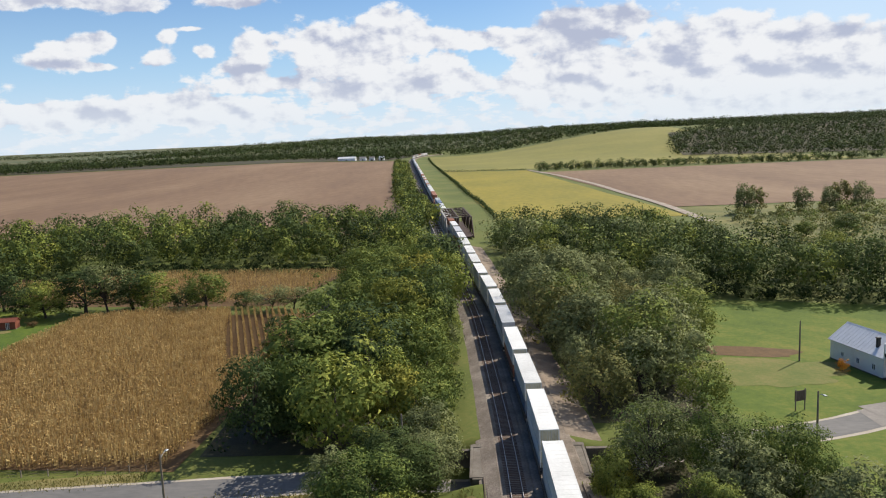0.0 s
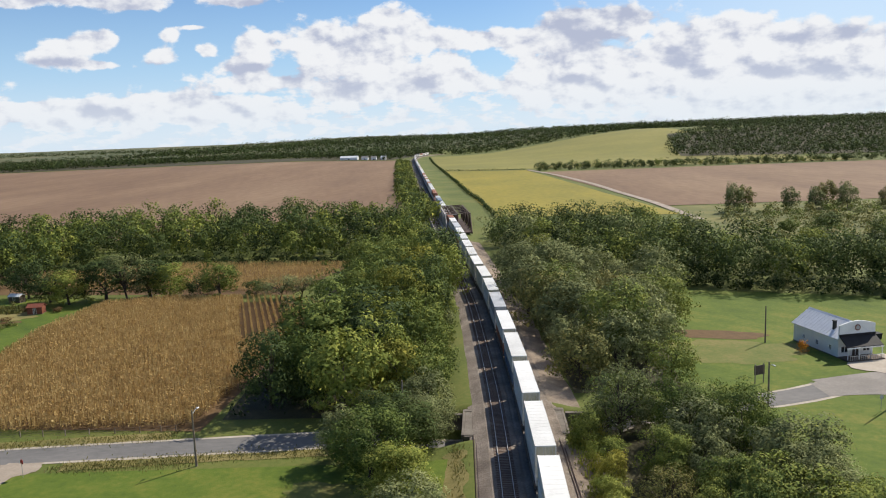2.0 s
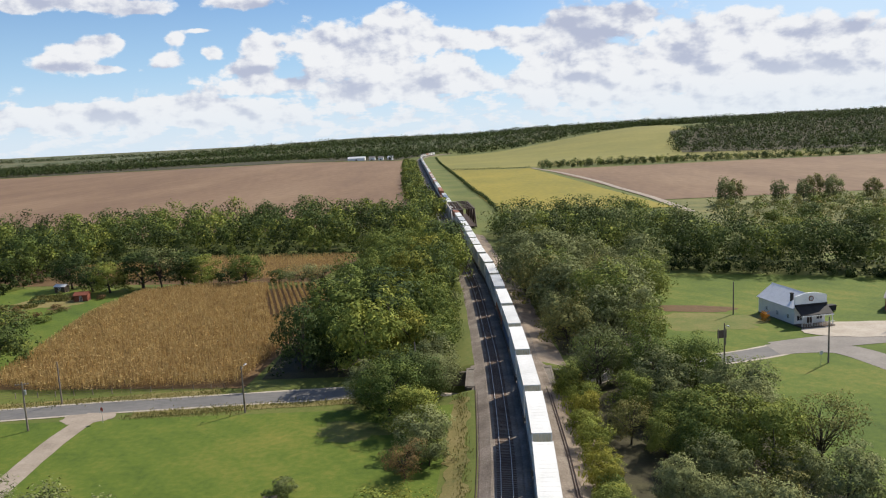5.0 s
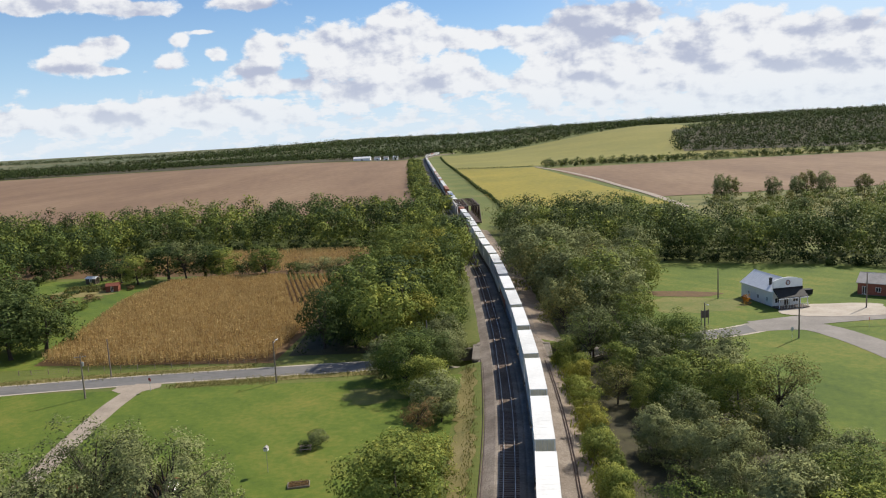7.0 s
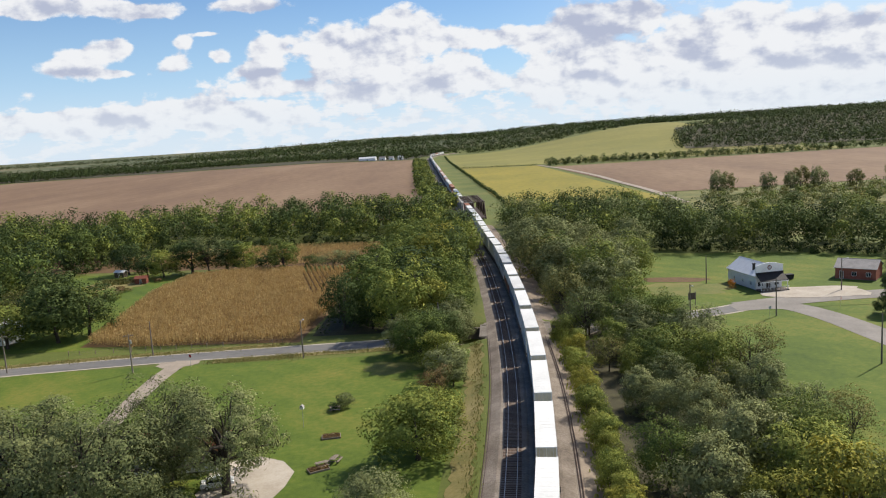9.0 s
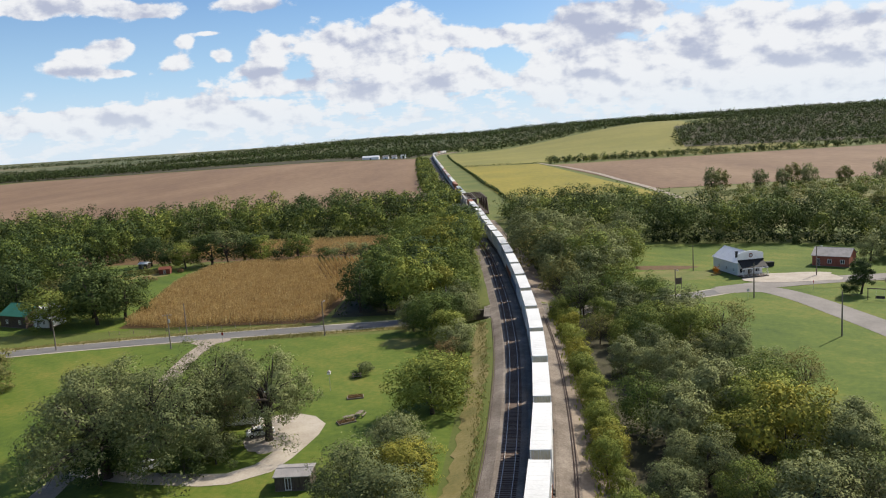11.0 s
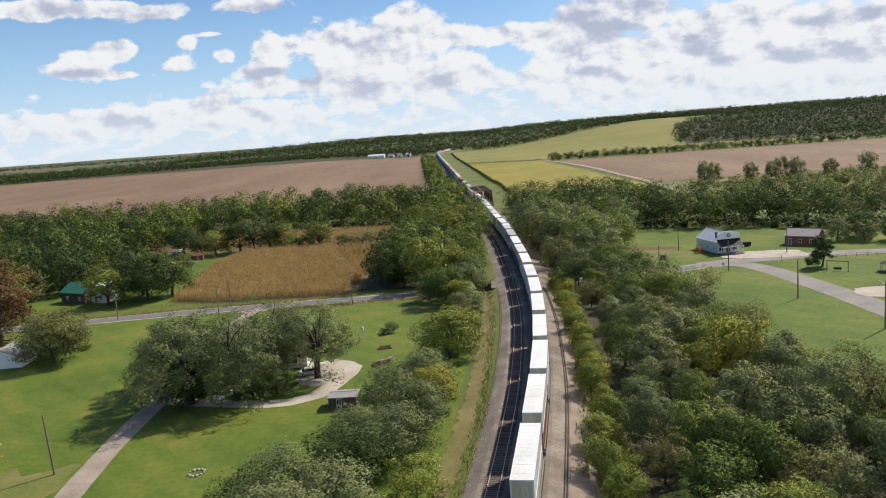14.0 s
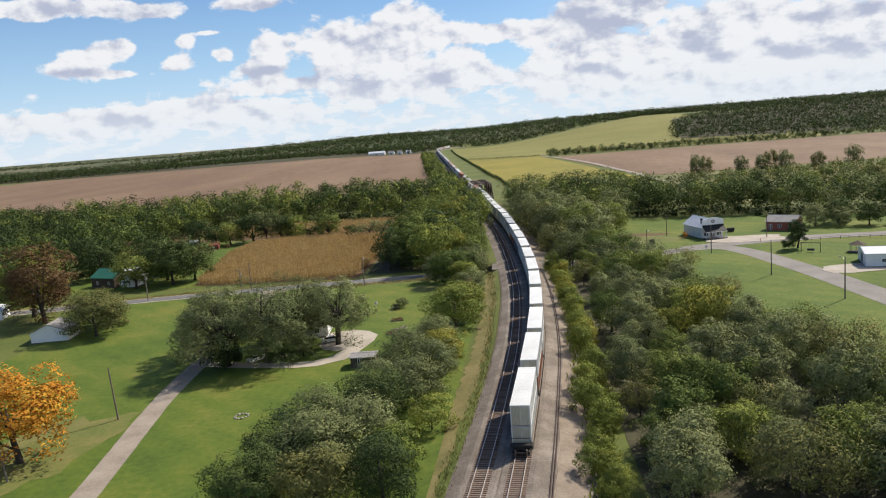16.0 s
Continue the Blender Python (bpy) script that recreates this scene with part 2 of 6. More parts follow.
M = {
    "meadow": surface("meadow", [(0.062, 0.084, 0.016), (0.101, 0.123, 0.023), (0.167, 0.154, 0.044)], 0.03, 1.2, bump=0.6, bump_scale=6),
    "lawn": surface("lawn", [(0.041, 0.076, 0.007), (0.088, 0.129, 0.012), (0.183, 0.172, 0.031)], 0.045, 0.9, bump=0.9, bump_scale=5, mown=0.10),
    "dry_grass": surface("dry_grass", [(0.09, 0.10, 0.03), (0.19, 0.16, 0.055), (0.27, 0.22, 0.10)], 0.12, 2.0, bump=0.5, bump_scale=7),
    "soil_field": surface("soil_field", [(0.123, 0.074, 0.045), (0.184, 0.115, 0.068), (0.246, 0.168, 0.102)], 0.012, 0.2, stretch=(1, 0.22, 1), bump=0.4, bump_scale=1.5),
    "soy_field": surface("soy_field", [(0.146, 0.138, 0.019), (0.224, 0.189, 0.024), (0.310, 0.241, 0.030)], 0.012, 0.25, stretch=(1, 0.5, 1)),
    "green_field": surface("green_field", [(0.146, 0.146, 0.034), (0.189, 0.176, 0.039), (0.241, 0.215, 0.052)], 0.008, 0.15),
    "far_land": surface("far_land", [(0.05, 0.07, 0.03), (0.10, 0.11, 0.05), (0.20, 0.16, 0.09)], 0.004, 0.03, stretch=(0.4, 1, 1)),
    "corn_soil": surface("corn_soil", [(0.09, 0.055, 0.025), (0.15, 0.09, 0.04)], 0.5, 4.0, bump=0.4, bump_scale=8),
    # leaf litter and earth, darkened to stand in for shade under trees
    "shaded_litter": surface("shaded_litter", [(0.035, 0.030, 0.016), (0.055, 0.050, 0.024), (0.085, 0.080, 0.035)], 0.3, 2.5, bump=0.7, bump_scale=6),
    "wild_grass": surface("wild_grass", [(0.065, 0.080, 0.022), (0.125, 0.128, 0.036), (0.215, 0.185, 0.06)], 0.05, 0.5, bump=0.6, bump_scale=4),
    "dirt": surface("dirt", [(0.15, 0.115, 0.085), (0.24, 0.19, 0.145), (0.33, 0.275, 0.215)], 0.25, 2.5, bump=0.6, bump_scale=9),
    "thin_grass": surface("thin_grass", [(0.075, 0.115, 0.018), (0.135, 0.145, 0.035), (0.22, 0.175, 0.065)], 0.12, 1.2, bump=0.7, bump_scale=6),
    "asphalt": surface("asphalt", [(0.17, 0.155, 0.14), (0.225, 0.205, 0.185), (0.29, 0.265, 0.24)], 0.15, 2.0, bump=0.15, bump_scale=40),
    "old_asphalt": surface("old_asphalt", [(0.10, 0.098, 0.097), (0.145, 0.14, 0.136), (0.20, 0.19, 0.18)], 0.12, 1.5, bump=0.15, bump_scale=40, stretch=(0.4, 1, 1)),
    "gravel": surface("gravel", [(0.20, 0.165, 0.13), (0.30, 0.25, 0.20), (0.39, 0.335, 0.275)], 0.2, 3.0, bump=0.5, bump_scale=12),
    "pale_gravel": surface("pale_gravel", [(0.30, 0.255, 0.205), (0.40, 0.35, 0.29), (0.49, 0.44, 0.375)], 0.2, 3.0, bump=0.5, bump_scale=12),
    "ballast": surface("ballast", [(0.10, 0.080, 0.064), (0.20, 0.165, 0.135), (0.34, 0.295, 0.25)], 0.22, 3.0, bump=1.0, bump_scale=9, distance=0.12),
    "tie": surface("tie", [(0.072, 0.045, 0.033), (0.123, 0.078, 0.058), (0.196, 0.133, 0.102)], 2.0, 12.0, random=0.8, stretch=(1, 4, 1)),
    "rail": surface("rail", [(0.16, 0.10, 0.07), (0.22, 0.15, 0.11)], 3.0, rough=0.55, metal=0.3),
    "rail_head": surface("rail_head", [(0.50, 0.47, 0.43), (0.64, 0.61, 0.57)], 1.0, rough=0.4, metal=0.25),
    "old_rail": surface("old_rail", [(0.05, 0.03, 0.025), (0.10, 0.06, 0.045)], 2.0, rough=0.7, metal=0.2),
    "bark": surface("bark", [(0.03, 0.024, 0.02), (0.06, 0.048, 0.04), (0.10, 0.085, 0.07)], 2.0, 10.0, bump=0.5, bump_scale=14),
    "white_steel": surface("white_steel", [(0.52, 0.515, 0.49), (0.66, 0.655, 0.63), (0.76, 0.755, 0.73)], 0.25, 2.5, rough=0.5, random=0.5),
    "grey_steel": surface("grey_steel", [(0.33, 0.34, 0.35), (0.45, 0.46, 0.47), (0.55, 0.56, 0.57)], 0.3, 3.0, rough=0.5, random=0.5),
    "rust_steel": surface("rust_steel", [(0.20, 0.08, 0.05), (0.33, 0.14, 0.08), (0.42, 0.22, 0.14)], 0.4, 3.0, rough=0.6, random=0.5),
    "blue_steel": surface("blue_steel", [(0.10, 0.14, 0.22), (0.16, 0.21, 0.30)], 0.4, 3.0, rough=0.5, random=0.5),
    "tan_door": surface("tan_door", [(0.36, 0.32, 0.22), (0.52, 0.48, 0.36), (0.62, 0.58, 0.46)], 0.8, 5.0, rough=0.5, random=0.5, stretch=(1, 1, 0.3)),
    "car_steel": surface("car_steel", [(0.10, 0.075, 0.06), (0.17, 0.13, 0.10), (0.24, 0.20, 0.16)], 0.8, 6.0, rough=0.65, random=0.4),
    "black_steel": surface("black_steel", [(0.02, 0.02, 0.02), (0.045, 0.042, 0.04)], 1.0, 6.0, rough=0.6),
    "bridge_steel": surface("bridge_steel", [(0.035, 0.022, 0.018), (0.065, 0.042, 0.034), (0.11, 0.075, 0.06)], 0.5, 4.0, rough=0.75),
    "pale_bridge": surface("pale_bridge", [(0.30, 0.28, 0.26), (0.42, 0.40, 0.37)], 0.5, 4.0, rough=0.75),
    "concrete": surface("concrete", [(0.09, 0.078, 0.065), (0.15, 0.13, 0.11), (0.21, 0.19, 0.165)], 0.5, 5.0, bump=0.2, bump_scale=20),
    "siding": surface("siding", [(0.70, 0.70, 0.70), (0.80, 0.80, 0.79), (0.84, 0.84, 0.83)], 0.4, 4.0, rough=0.6),
    "roof_white": surface("roof_white", [(0.55, 0.56, 0.58), (0.68, 0.69, 0.71), (0.76, 0.77, 0.78)], 0.4, 3.0, rough=0.45),
    "roof_grey": surface("roof_grey", [(0.20, 0.19, 0.18), (0.29, 0.27, 0.26), (0.36, 0.34, 0.32)], 0.6, 6.0, rough=0.8),
    "roof_green": surface("roof_green", [(0.03, 0.13, 0.09), (0.05, 0.19, 0.13)], 0.5, 4.0, rough=0.5),
    "brick": surface("brick", [(0.20, 0.06, 0.04), (0.28, 0.09, 0.06), (0.34, 0.13, 0.09)], 0.8, 8.0, rough=0.85),
    "awning": surface("awning", [(0.010, 0.010, 0.012), (0.022, 0.022, 0.025)], 0.8, 6.0, rough=0.7),
    "dark_wood": surface("dark_wood", [(0.05, 0.035, 0.028), (0.10, 0.075, 0.06), (0.15, 0.12, 0.10)], 1.5, 8.0, stretch=(4, 4, 0.5)),
    "pole_wood": surface("pole_wood", [(0.14, 0.11, 0.085), (0.22, 0.18, 0.145), (0.28, 0.24, 0.20)], 1.5, 8.0, stretch=(4, 4, 0.4), random=0.5),
    "glass": surface("window_glass", [(0.02, 0.025, 0.03), (0.035, 0.04, 0.05)], 1.0, rough=0.08),
    "galvanised": surface("galvanised", [(0.4, 0.41, 0.42), (0.55, 0.56, 0.57)], 2.0, 9.0, rough=0.45, metal=0.6),
    "red_paint": surface("red_paint", [(0.30, 0.02, 0.02), (0.42, 0.03, 0.03)], 2.0, 9.0, rough=0.4),
    "red_brown": surface("red_brown", [(0.16, 0.05, 0.03), (0.24, 0.08, 0.05)], 1.0, 6.0, rough=0.8),
    "corn": leafy("corn_leaf", [(0.275, 0.177, 0.072), (0.440, 0.304, 0.126), (0.594, 0.448, 0.204)], 0, 0.8, 0.3),
    "dark_leaf": leafy("dark_leaf", [(0.035, 0.056, 0.023), (0.068, 0.099, 0.032), (0.109, 0.141, 0.042)]),
    "green_leaf": leafy("green_leaf", [(0.069, 0.105, 0.029), (0.138, 0.178, 0.041), (0.235, 0.260, 0.061)]),
    "grey_leaf": leafy("grey_leaf", [(0.106, 0.127, 0.053), (0.184, 0.207, 0.085), (0.276, 0.293, 0.124)]),
    "lime_leaf": leafy("lime_leaf", [(0.112, 0.148, 0.035), (0.197, 0.236, 0.049), (0.329, 0.338, 0.074)]),
    "yellow_leaf": leafy("yellow_leaf", [(0.125, 0.145, 0.030), (0.215, 0.220, 0.040), (0.330, 0.300, 0.055)]),
    "orange_leaf": leafy("orange_leaf", [(0.292, 0.134, 0.021), (0.511, 0.207, 0.027), (0.552, 0.328, 0.042)]),
    "rust_leaf": leafy("rust_leaf", [(0.108, 0.064, 0.028), (0.180, 0.109, 0.056), (0.252, 0.180, 0.070)]),
    "brush_leaf": leafy("brush_leaf", [(0.106, 0.119, 0.043), (0.183, 0.183, 0.059), (0.281, 0.246, 0.089)]),
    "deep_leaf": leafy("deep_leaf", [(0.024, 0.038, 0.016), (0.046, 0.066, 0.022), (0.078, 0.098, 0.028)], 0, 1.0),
    # greyed, muted leaf colour: distance haze put into the far woods' foliage
    "hazed_wood_leaf": leafy("hazed_wood_leaf", [(0.041, 0.052, 0.027), (0.068, 0.079, 0.038), (0.104, 0.108, 0.050)], 0.2, 0.9),
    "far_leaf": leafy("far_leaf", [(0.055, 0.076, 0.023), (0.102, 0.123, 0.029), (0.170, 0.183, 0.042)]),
}


# ---- building helpers ----
def link_mesh(name, mesh, mat, parent=None, label=""):
    ob = new(name, mesh)
    if mat is not None:
        mesh.materials.append(mat)
    if parent is not None:
        ob.parent = parent
    return tagged(ob, label)


def part(name, bm, mat, parent=None, label="", smooth=False):
    me = bpy.data.meshes.new(name)
    bm.to_mesh(me)
    bm.free()
    if smooth:
        me.polygons.foreach_set("use_smooth", [True] * len(me.polygons))
    return link_mesh(name, me, mat, parent, label)


def thing(name, m, label, category, group="", kind=""):
    ob = new(name)
    ob.matrix_basis = m
    return tagged(ob, label, category, group, kind)


def box(bm, lo, hi, bevel=0.0):
    c = [(a + b) / 2 for a, b in zip(lo, hi)]
    s = [abs(b - a) for a, b in zip(lo, hi)]
    r = bmesh.ops.create_cube(bm, size=1.0, matrix=Matrix.Translation(c) @ Matrix.Diagonal((*s, 1)))
    if bevel:
        edges = list({e for v in r["verts"] for e in v.link_edges})
        bmesh.ops.bevel(bm, geom=edges, offset=bevel, segments=1, affect="EDGES")
    return bm


def boxes(*items, bevel=0.0):
    bm = bmesh.new()
    for lo, hi in items:
        box(bm, lo, hi, bevel)
    return bm


def tube(bm, points, radii, sides=7, caps=True):
    rings = []
    pts = [Vector(p) for p in points]
    for i, p in enumerate(pts):
        d = (pts[min(i + 1, len(pts) - 1)] - pts[max(i - 1, 0)]).normalized()
        a = d.cross(Vector((0.3, 0.9, 0.1)) if abs(d.z) > 0.9 else Vector((0, 0, 1))).normalized()
        b = d.cross(a)
        rings.append([bm.verts.new(p + radii[i] * (math.cos(k * 2 * math.pi / sides) * a + math.sin(k * 2 * math.pi / sides) * b)) for k in range(sides)])
    for r, s in zip(rings, rings[1:]):
        for k in range(sides):
            bm.faces.new((r[k], r[(k + 1) % sides], s[(k + 1) % sides], s[k]))
    if caps:
        bm.faces.new(rings[0][::-1])
        bm.faces.new(rings[-1])
    return bm


def prism(bm, profile, y0, y1):
    """A closed profile in x and z, drawn out along y."""
    a = [bm.verts.new((x, y0, z)) for x, z in profile]
    b = [bm.verts.new((x, y1, z)) for x, z in profile]
    n = len(profile)
    for k in range(n):
        bm.faces.new((a[k], a[(k + 1) % n], b[(k + 1) % n], b[k]))
    bm.faces.new(a[::-1])
    bm.faces.new(b)
    bmesh.ops.recalc_face_normals(bm, faces=bm.faces[:])
    return bm


def smooth(v):
    v = min(1.0, max(0.0, v))
    return v * v * (3 - 2 * v)


# ---- plan of the railway ----
KNOTS = [(-190, -26.5), (-100, -11.9), (-47.4, -5.8), (-13.3, -2.4), (19, 0.1), (61, 1.3), (96.6, 0.6), (128.7, -0.9), (188, -5.0),
         (223, -8.7), (298, -16.0), (376, -24.6), (588, -47.5), (890, -79.0), (1227, -114.0), (1480, -137), (1640, -138), (1760, -112), (1850, -62), (1920, 10)]
RAIL_Z = 2.0
GAP = 4.6


def track_point(y):
    """x of the west track's centre line at y, by a smooth curve through the knots."""
    ks = KNOTS
    i = max(1, min(len(ks) - 3, next((k for k in range(len(ks) - 1) if ks[k + 1][0] >= y), len(ks) - 3)))
    (y0, x0), (y1, x1), (y2, x2), (y3, x3) = ks[i - 1], ks[i], ks[i + 1], ks[i + 2]
    t = (y - y1) / (y2 - y1)
    m1 = (x2 - x0) / (y2 - y0) * (y2 - y1)
    m2 = (x3 - x1) / (y3 - y1) * (y2 - y1)
    return (2 * t**3 - 3 * t**2 + 1) * x1 + (t**3 - 2 * t**2 + t) * m1 + (-2 * t**3 + 3 * t**2) * x2 + (t**3 - t**2) * m2


LINE = []  # samples of the west centre line: y, x, unit tangent, length along it
_s = 0.0
for k in range(1041):
    _y = -185 + 2.0 * k
    _x = track_point(_y)
    if LINE:
        _s += math.hypot(_x - LINE[-1][1], 2.0)
    _d = Vector((track_point(_y + 1) - track_point(_y - 1), 2.0)).normalized()
    LINE.append((_y, _x, _d, _s))
LINE_S = np.array([p[3] for p in LINE])


def on_line(s, offset=0.0):
    """The plan point at length s along the line, so far to its right, and the heading."""
    i = int(np.clip(np.searchsorted(LINE_S, s) - 1, 0, len(LINE) - 2))
    f = (s - LINE_S[i]) / (LINE_S[i + 1] - LINE_S[i])
    a, b = LINE[i], LINE[i + 1]
    d = (a[2] * (1 - f) + b[2] * f).normalized()
    return Vector((a[1] + (b[1] - a[1]) * f + d.y * offset, a[0] + (b[0] - a[0]) * f - d.x * offset)), d


def s_at(y):
    return float(np.interp(y, [p[0] for p in LINE], LINE_S))


# ---- ground ----
def height(x, y):
    """The height of the land: a flat valley, the railway's bank, a road that dips under it, hills far off."""
    z = 0.0
    if y < 1900:
        d = abs(x - track_point(max(-189, y)) - GAP / 2)
        bank = 1.15 * (1 - smooth((d - 6.2) / 6.0))
        z += bank
        dip = (1 - smooth((abs(y - 106.5) - 3.5) / 4.0)) * (1 - smooth((abs(x - 2) - 8.0) / 16.0))
        z -= dip * (3.0 + bank)
    z += 42 * smooth((y - 1050) / 650) * smooth((x + 60) / 420)
    z += 7 * smooth((y - 700) / 500) * smooth((-x - 100) / 300) * (1 - smooth((y - 1650) / 300))
    z += 31 * smooth((y - 1750) / 600) * smooth((x + 1500) / 1300) * (1 - smooth((x - 0) / 360))
    z += 34 * smooth((y - 2300) / 2300) * (1 - 0.7 * smooth((x + 900) / 800))
    if abs(x) > 40 or y > 150:
        z += 0.35 * noise.noise((x * 0.01, y * 0.01, 3.0)) * smooth((y - 250) / 300)
    return z


def axis(*spans):
    out = []
    for a, b, step in spans:
        out += list(np.arange(a, b, step))
    return [float(v) for v in out] + [float(spans[-1][1])]


def grid_mesh(name, xs, ys, f, mat, parent=None, label=""):
    verts = [f(x, y) for y in ys for x in xs]
    n = len(xs)
    faces = [(j * n + i, j * n + i + 1, (j + 1) * n + i + 1, (j + 1) * n + i) for j in range(len(ys) - 1) for i in range(n - 1)]
    me = bpy.data.meshes.new(name)
    me.from_pydata(verts, [], faces)
    me.polygons.foreach_set("use_smooth", [True] * len(faces))
    return link_mesh(name, me, mat, parent, label)


ground = grid_mesh("ground", axis((-3200, -800, 150), (-800, -160, 20), (-160, -40, 8), (-40, 40, 1.5), (40, 160, 8), (160, 1000, 20), (1000, 3400, 150)),
                   axis((-420, -60, 30), (-60, 94, 4), (94, 120, 1), (120, 420, 6), (420, 2000, 25), (2000, 4700, 100)), lambda x, y: (x, y, height(x, y)), M["meadow"])
tagged(ground, "green meadow land spreading from the railway to the horizon", "ground", kind="structure")


def patch(name, corners, mat, label, lift=0.04, cell=8.0, category="field"):
    """Ground cover over a four-cornered plot, lying on the land."""
    a, b, c, d = [Vector(p) for p in corners]
    nu = max(2, int(max((b - a).length, (c - d).length) / cell))
    nv = max(2, int(max((d - a).length, (c - b).length) / cell))

    def at(u, v):
        p = (a * (1 - u) + b * u) * (1 - v) + (d * (1 - u) + c * u) * v
        return (p.x, p.y, height(p.x, p.y) + lift)

    ob = grid_mesh(name, [i / nu for i in range(nu + 1)], [j / nv for j in range(nv + 1)], at, mat)
    return tagged(ob, label, category, kind="structure")


def spline(points, step):
    pts = [Vector(p) for p in points]
    out = []
    for i in range(len(pts) - 1):
        p0, p1, p2, p3 = pts[max(0, i - 1)], pts[i], pts[i + 1], pts[min(len(pts) - 1, i + 2)]
        n = max(1, int((p2 - p1).length / step))
        for k in range(n):
            t = k / n
            out.append(0.5 * (2 * p1 + (p2 - p0) * t + (2 * p0 - 5 * p1 + 4 * p2 - p3) * t * t + (3 * p1 - p0 - 3 * p2 + p3) * t**3))
    return out + [pts[-1]]


def ribbon(name, points, width, mat, label, lift=0.05, step=3.0, category="road", ragged=0.0, kind="structure", across=5):
    """A strip of that width along a plan line, lying on the land. width: one number, or one for each end."""
    line = spline(points, step)
    w0, w1 = width if isinstance(width, tuple) else (width, width)
    rng = random.Random(len(points) + int(w0 * 10))
    verts, n = [], across
    for i, p in enumerate(line):
        d = (line[min(i + 1, len(line) - 1)] - line[max(i - 1, 0)]).normalized()
        w = w0 + (w1 - w0) * i / (len(line) - 1)
        lo, hi = -0.5 + rng.uniform(0, ragged), 0.5 - rng.uniform(0, ragged)
        for k in range(n):
            o = w * (lo + (hi - lo) * k / (n - 1))
            x, y = p.x + d.y * o, p.y - d.x * o
            verts.append((x, y, height(x, y) + lift))
    faces = [(i * n + k, i * n + k + 1, (i + 1) * n + k + 1, (i + 1) * n + k) for i in range(len(line) - 1) for k in range(n - 1)]
    me = bpy.data.meshes.new(name)
    me.from_pydata(verts, [], faces)
    me.polygons.foreach_set("use_smooth", [True] * len(faces))
    return tagged(link_mesh(name, me, mat), label, category, kind=kind)


def blob(name, cx, cy, rx, ry, turn, mat, label, lift, category, square=1.0, wild=0.12):
    """A worn or bare patch with an uneven round outline."""
    rng = random.Random(int(cx * 3 + cy))
    n, rings = 40, 7
    ph = [rng.uniform(0, 6.3) for _ in range(4)]
    verts, faces = [], []
    for j in range(rings + 1):
        for i in range(n):
            a = 2 * math.pi * i / n
            r = j / rings * (1 + wild * (math.sin(3 * a + ph[0]) + 0.7 * math.sin(5 * a + ph[1]) + 0.5 * math.sin(9 * a + ph[2]) + 0.4 * math.sin(14 * a + ph[3])) / 1.6)
            c, d = math.cos(a), math.sin(a)
            u, v = abs(c) ** square * math.copysign(rx, c) * r, abs(d) ** square * math.copysign(ry, d) * r
            x, y = cx + u * math.cos(turn) - v * math.sin(turn), cy + u * math.sin(turn) + v * math.cos(turn)
            verts.append((x, y, height(x, y) + lift))
    for j in range(rings):
        faces += [(j * n + i, j * n + (i + 1) % n, (j + 1) * n + (i + 1) % n, (j + 1) * n + i) for i in range(n)]
    me = bpy.data.meshes.new(name)
    me.from_pydata(verts, [], faces)
    return tagged(link_mesh(name, me, mat), label, category, kind="structure")


# fields and lawns
patch("field_stubble", [(-1000, 300), (-36, 372), (-166, 1450), (-900, 1320)], M["soil_field"], "wide harvested field of bare reddish-brown stubble", 0.25, 25)
patch("lawn_garden", [(-150, 108), (-100, 108), (-108, 215), (-175, 225)], M["lawn"], "mown lawn strip between garden and cornfield", 0.04, 6, "lawn")
patch("field_stubble_east", [(106, 445), (330, 450), (560, 870), (62, 870)], M["soil_field"], "harvested brown field beside the farm track", 0.25, 20)
patch("field_soy", [(5, 412), (101, 400), (49, 925), (-53, 965)], M["soy_field"], "ripening yellow-green soybean field", 0.25, 20)
patch("field_pasture", [(-55, 970), (430, 900), (380, 1720), (-112, 1620)], M["green_field"], "pale green crop field rising over a hill", 0.4, 20)
patch("lawn_west", [(-112, -60), (-12, -60), (-7, 94), (-118, 90)], M["lawn"], "mown bright green lawn beside the lane", 0.05, 5, "lawn")
patch("lawn_east", [(34, 119), (160, 119), (150, 178), (36, 214)], M["lawn"], "mown lawn behind the white store", 0.05, 6, "lawn")
patch("lawn_road", [(50, -30), (160, -30), (160, 118.6), (40, 118.6)], M["lawn"], "mown green verge along the village road", 0.05, 6, "lawn")
# floors beneath the trees, with the shade put into their dark colour
patch("scrub_floor", [(14.5, -58), (56, -58), (36, 116), (15.5, 116)], M["shaded_litter"], "leaf-strewn earth under the scrub, coloured dark for shade", 0.07, 6, "soil")
patch("willow_floor", [(14, 122), (33, 122), (44, 212), (8, 236)], M["shaded_litter"], "earth under the willows, coloured dark for shade", 0.06, 6, "soil")
patch("wood_floor", [(-46, 112), (-13, 112), (-20, 270), (-50, 270)], M["shaded_litter"], "earth under the wood, coloured dark for shade", 0.06, 8, "soil")
patch("hill_floor", [(285, 1135), (900, 945), (1500, 1900), (345, 1480)], M["shaded_litter"], "ground under the hillside wood, coloured dark for shade", 0.9, 30, "soil")
patch("far_wood_floor", [(-1500, 1260), (-180, 1475), (-125, 1900), (-1500, 1500)], M["shaded_litter"], "ground under the far woods, coloured dark for shade", 0.6, 30, "soil")
patch("far_country", [(-3150, 1960), (3300, 1960), (3300, 4650), (-3150, 4650)], M["far_land"], "distant patchwork of woods and stubble fields", 1.2, 80, "land")
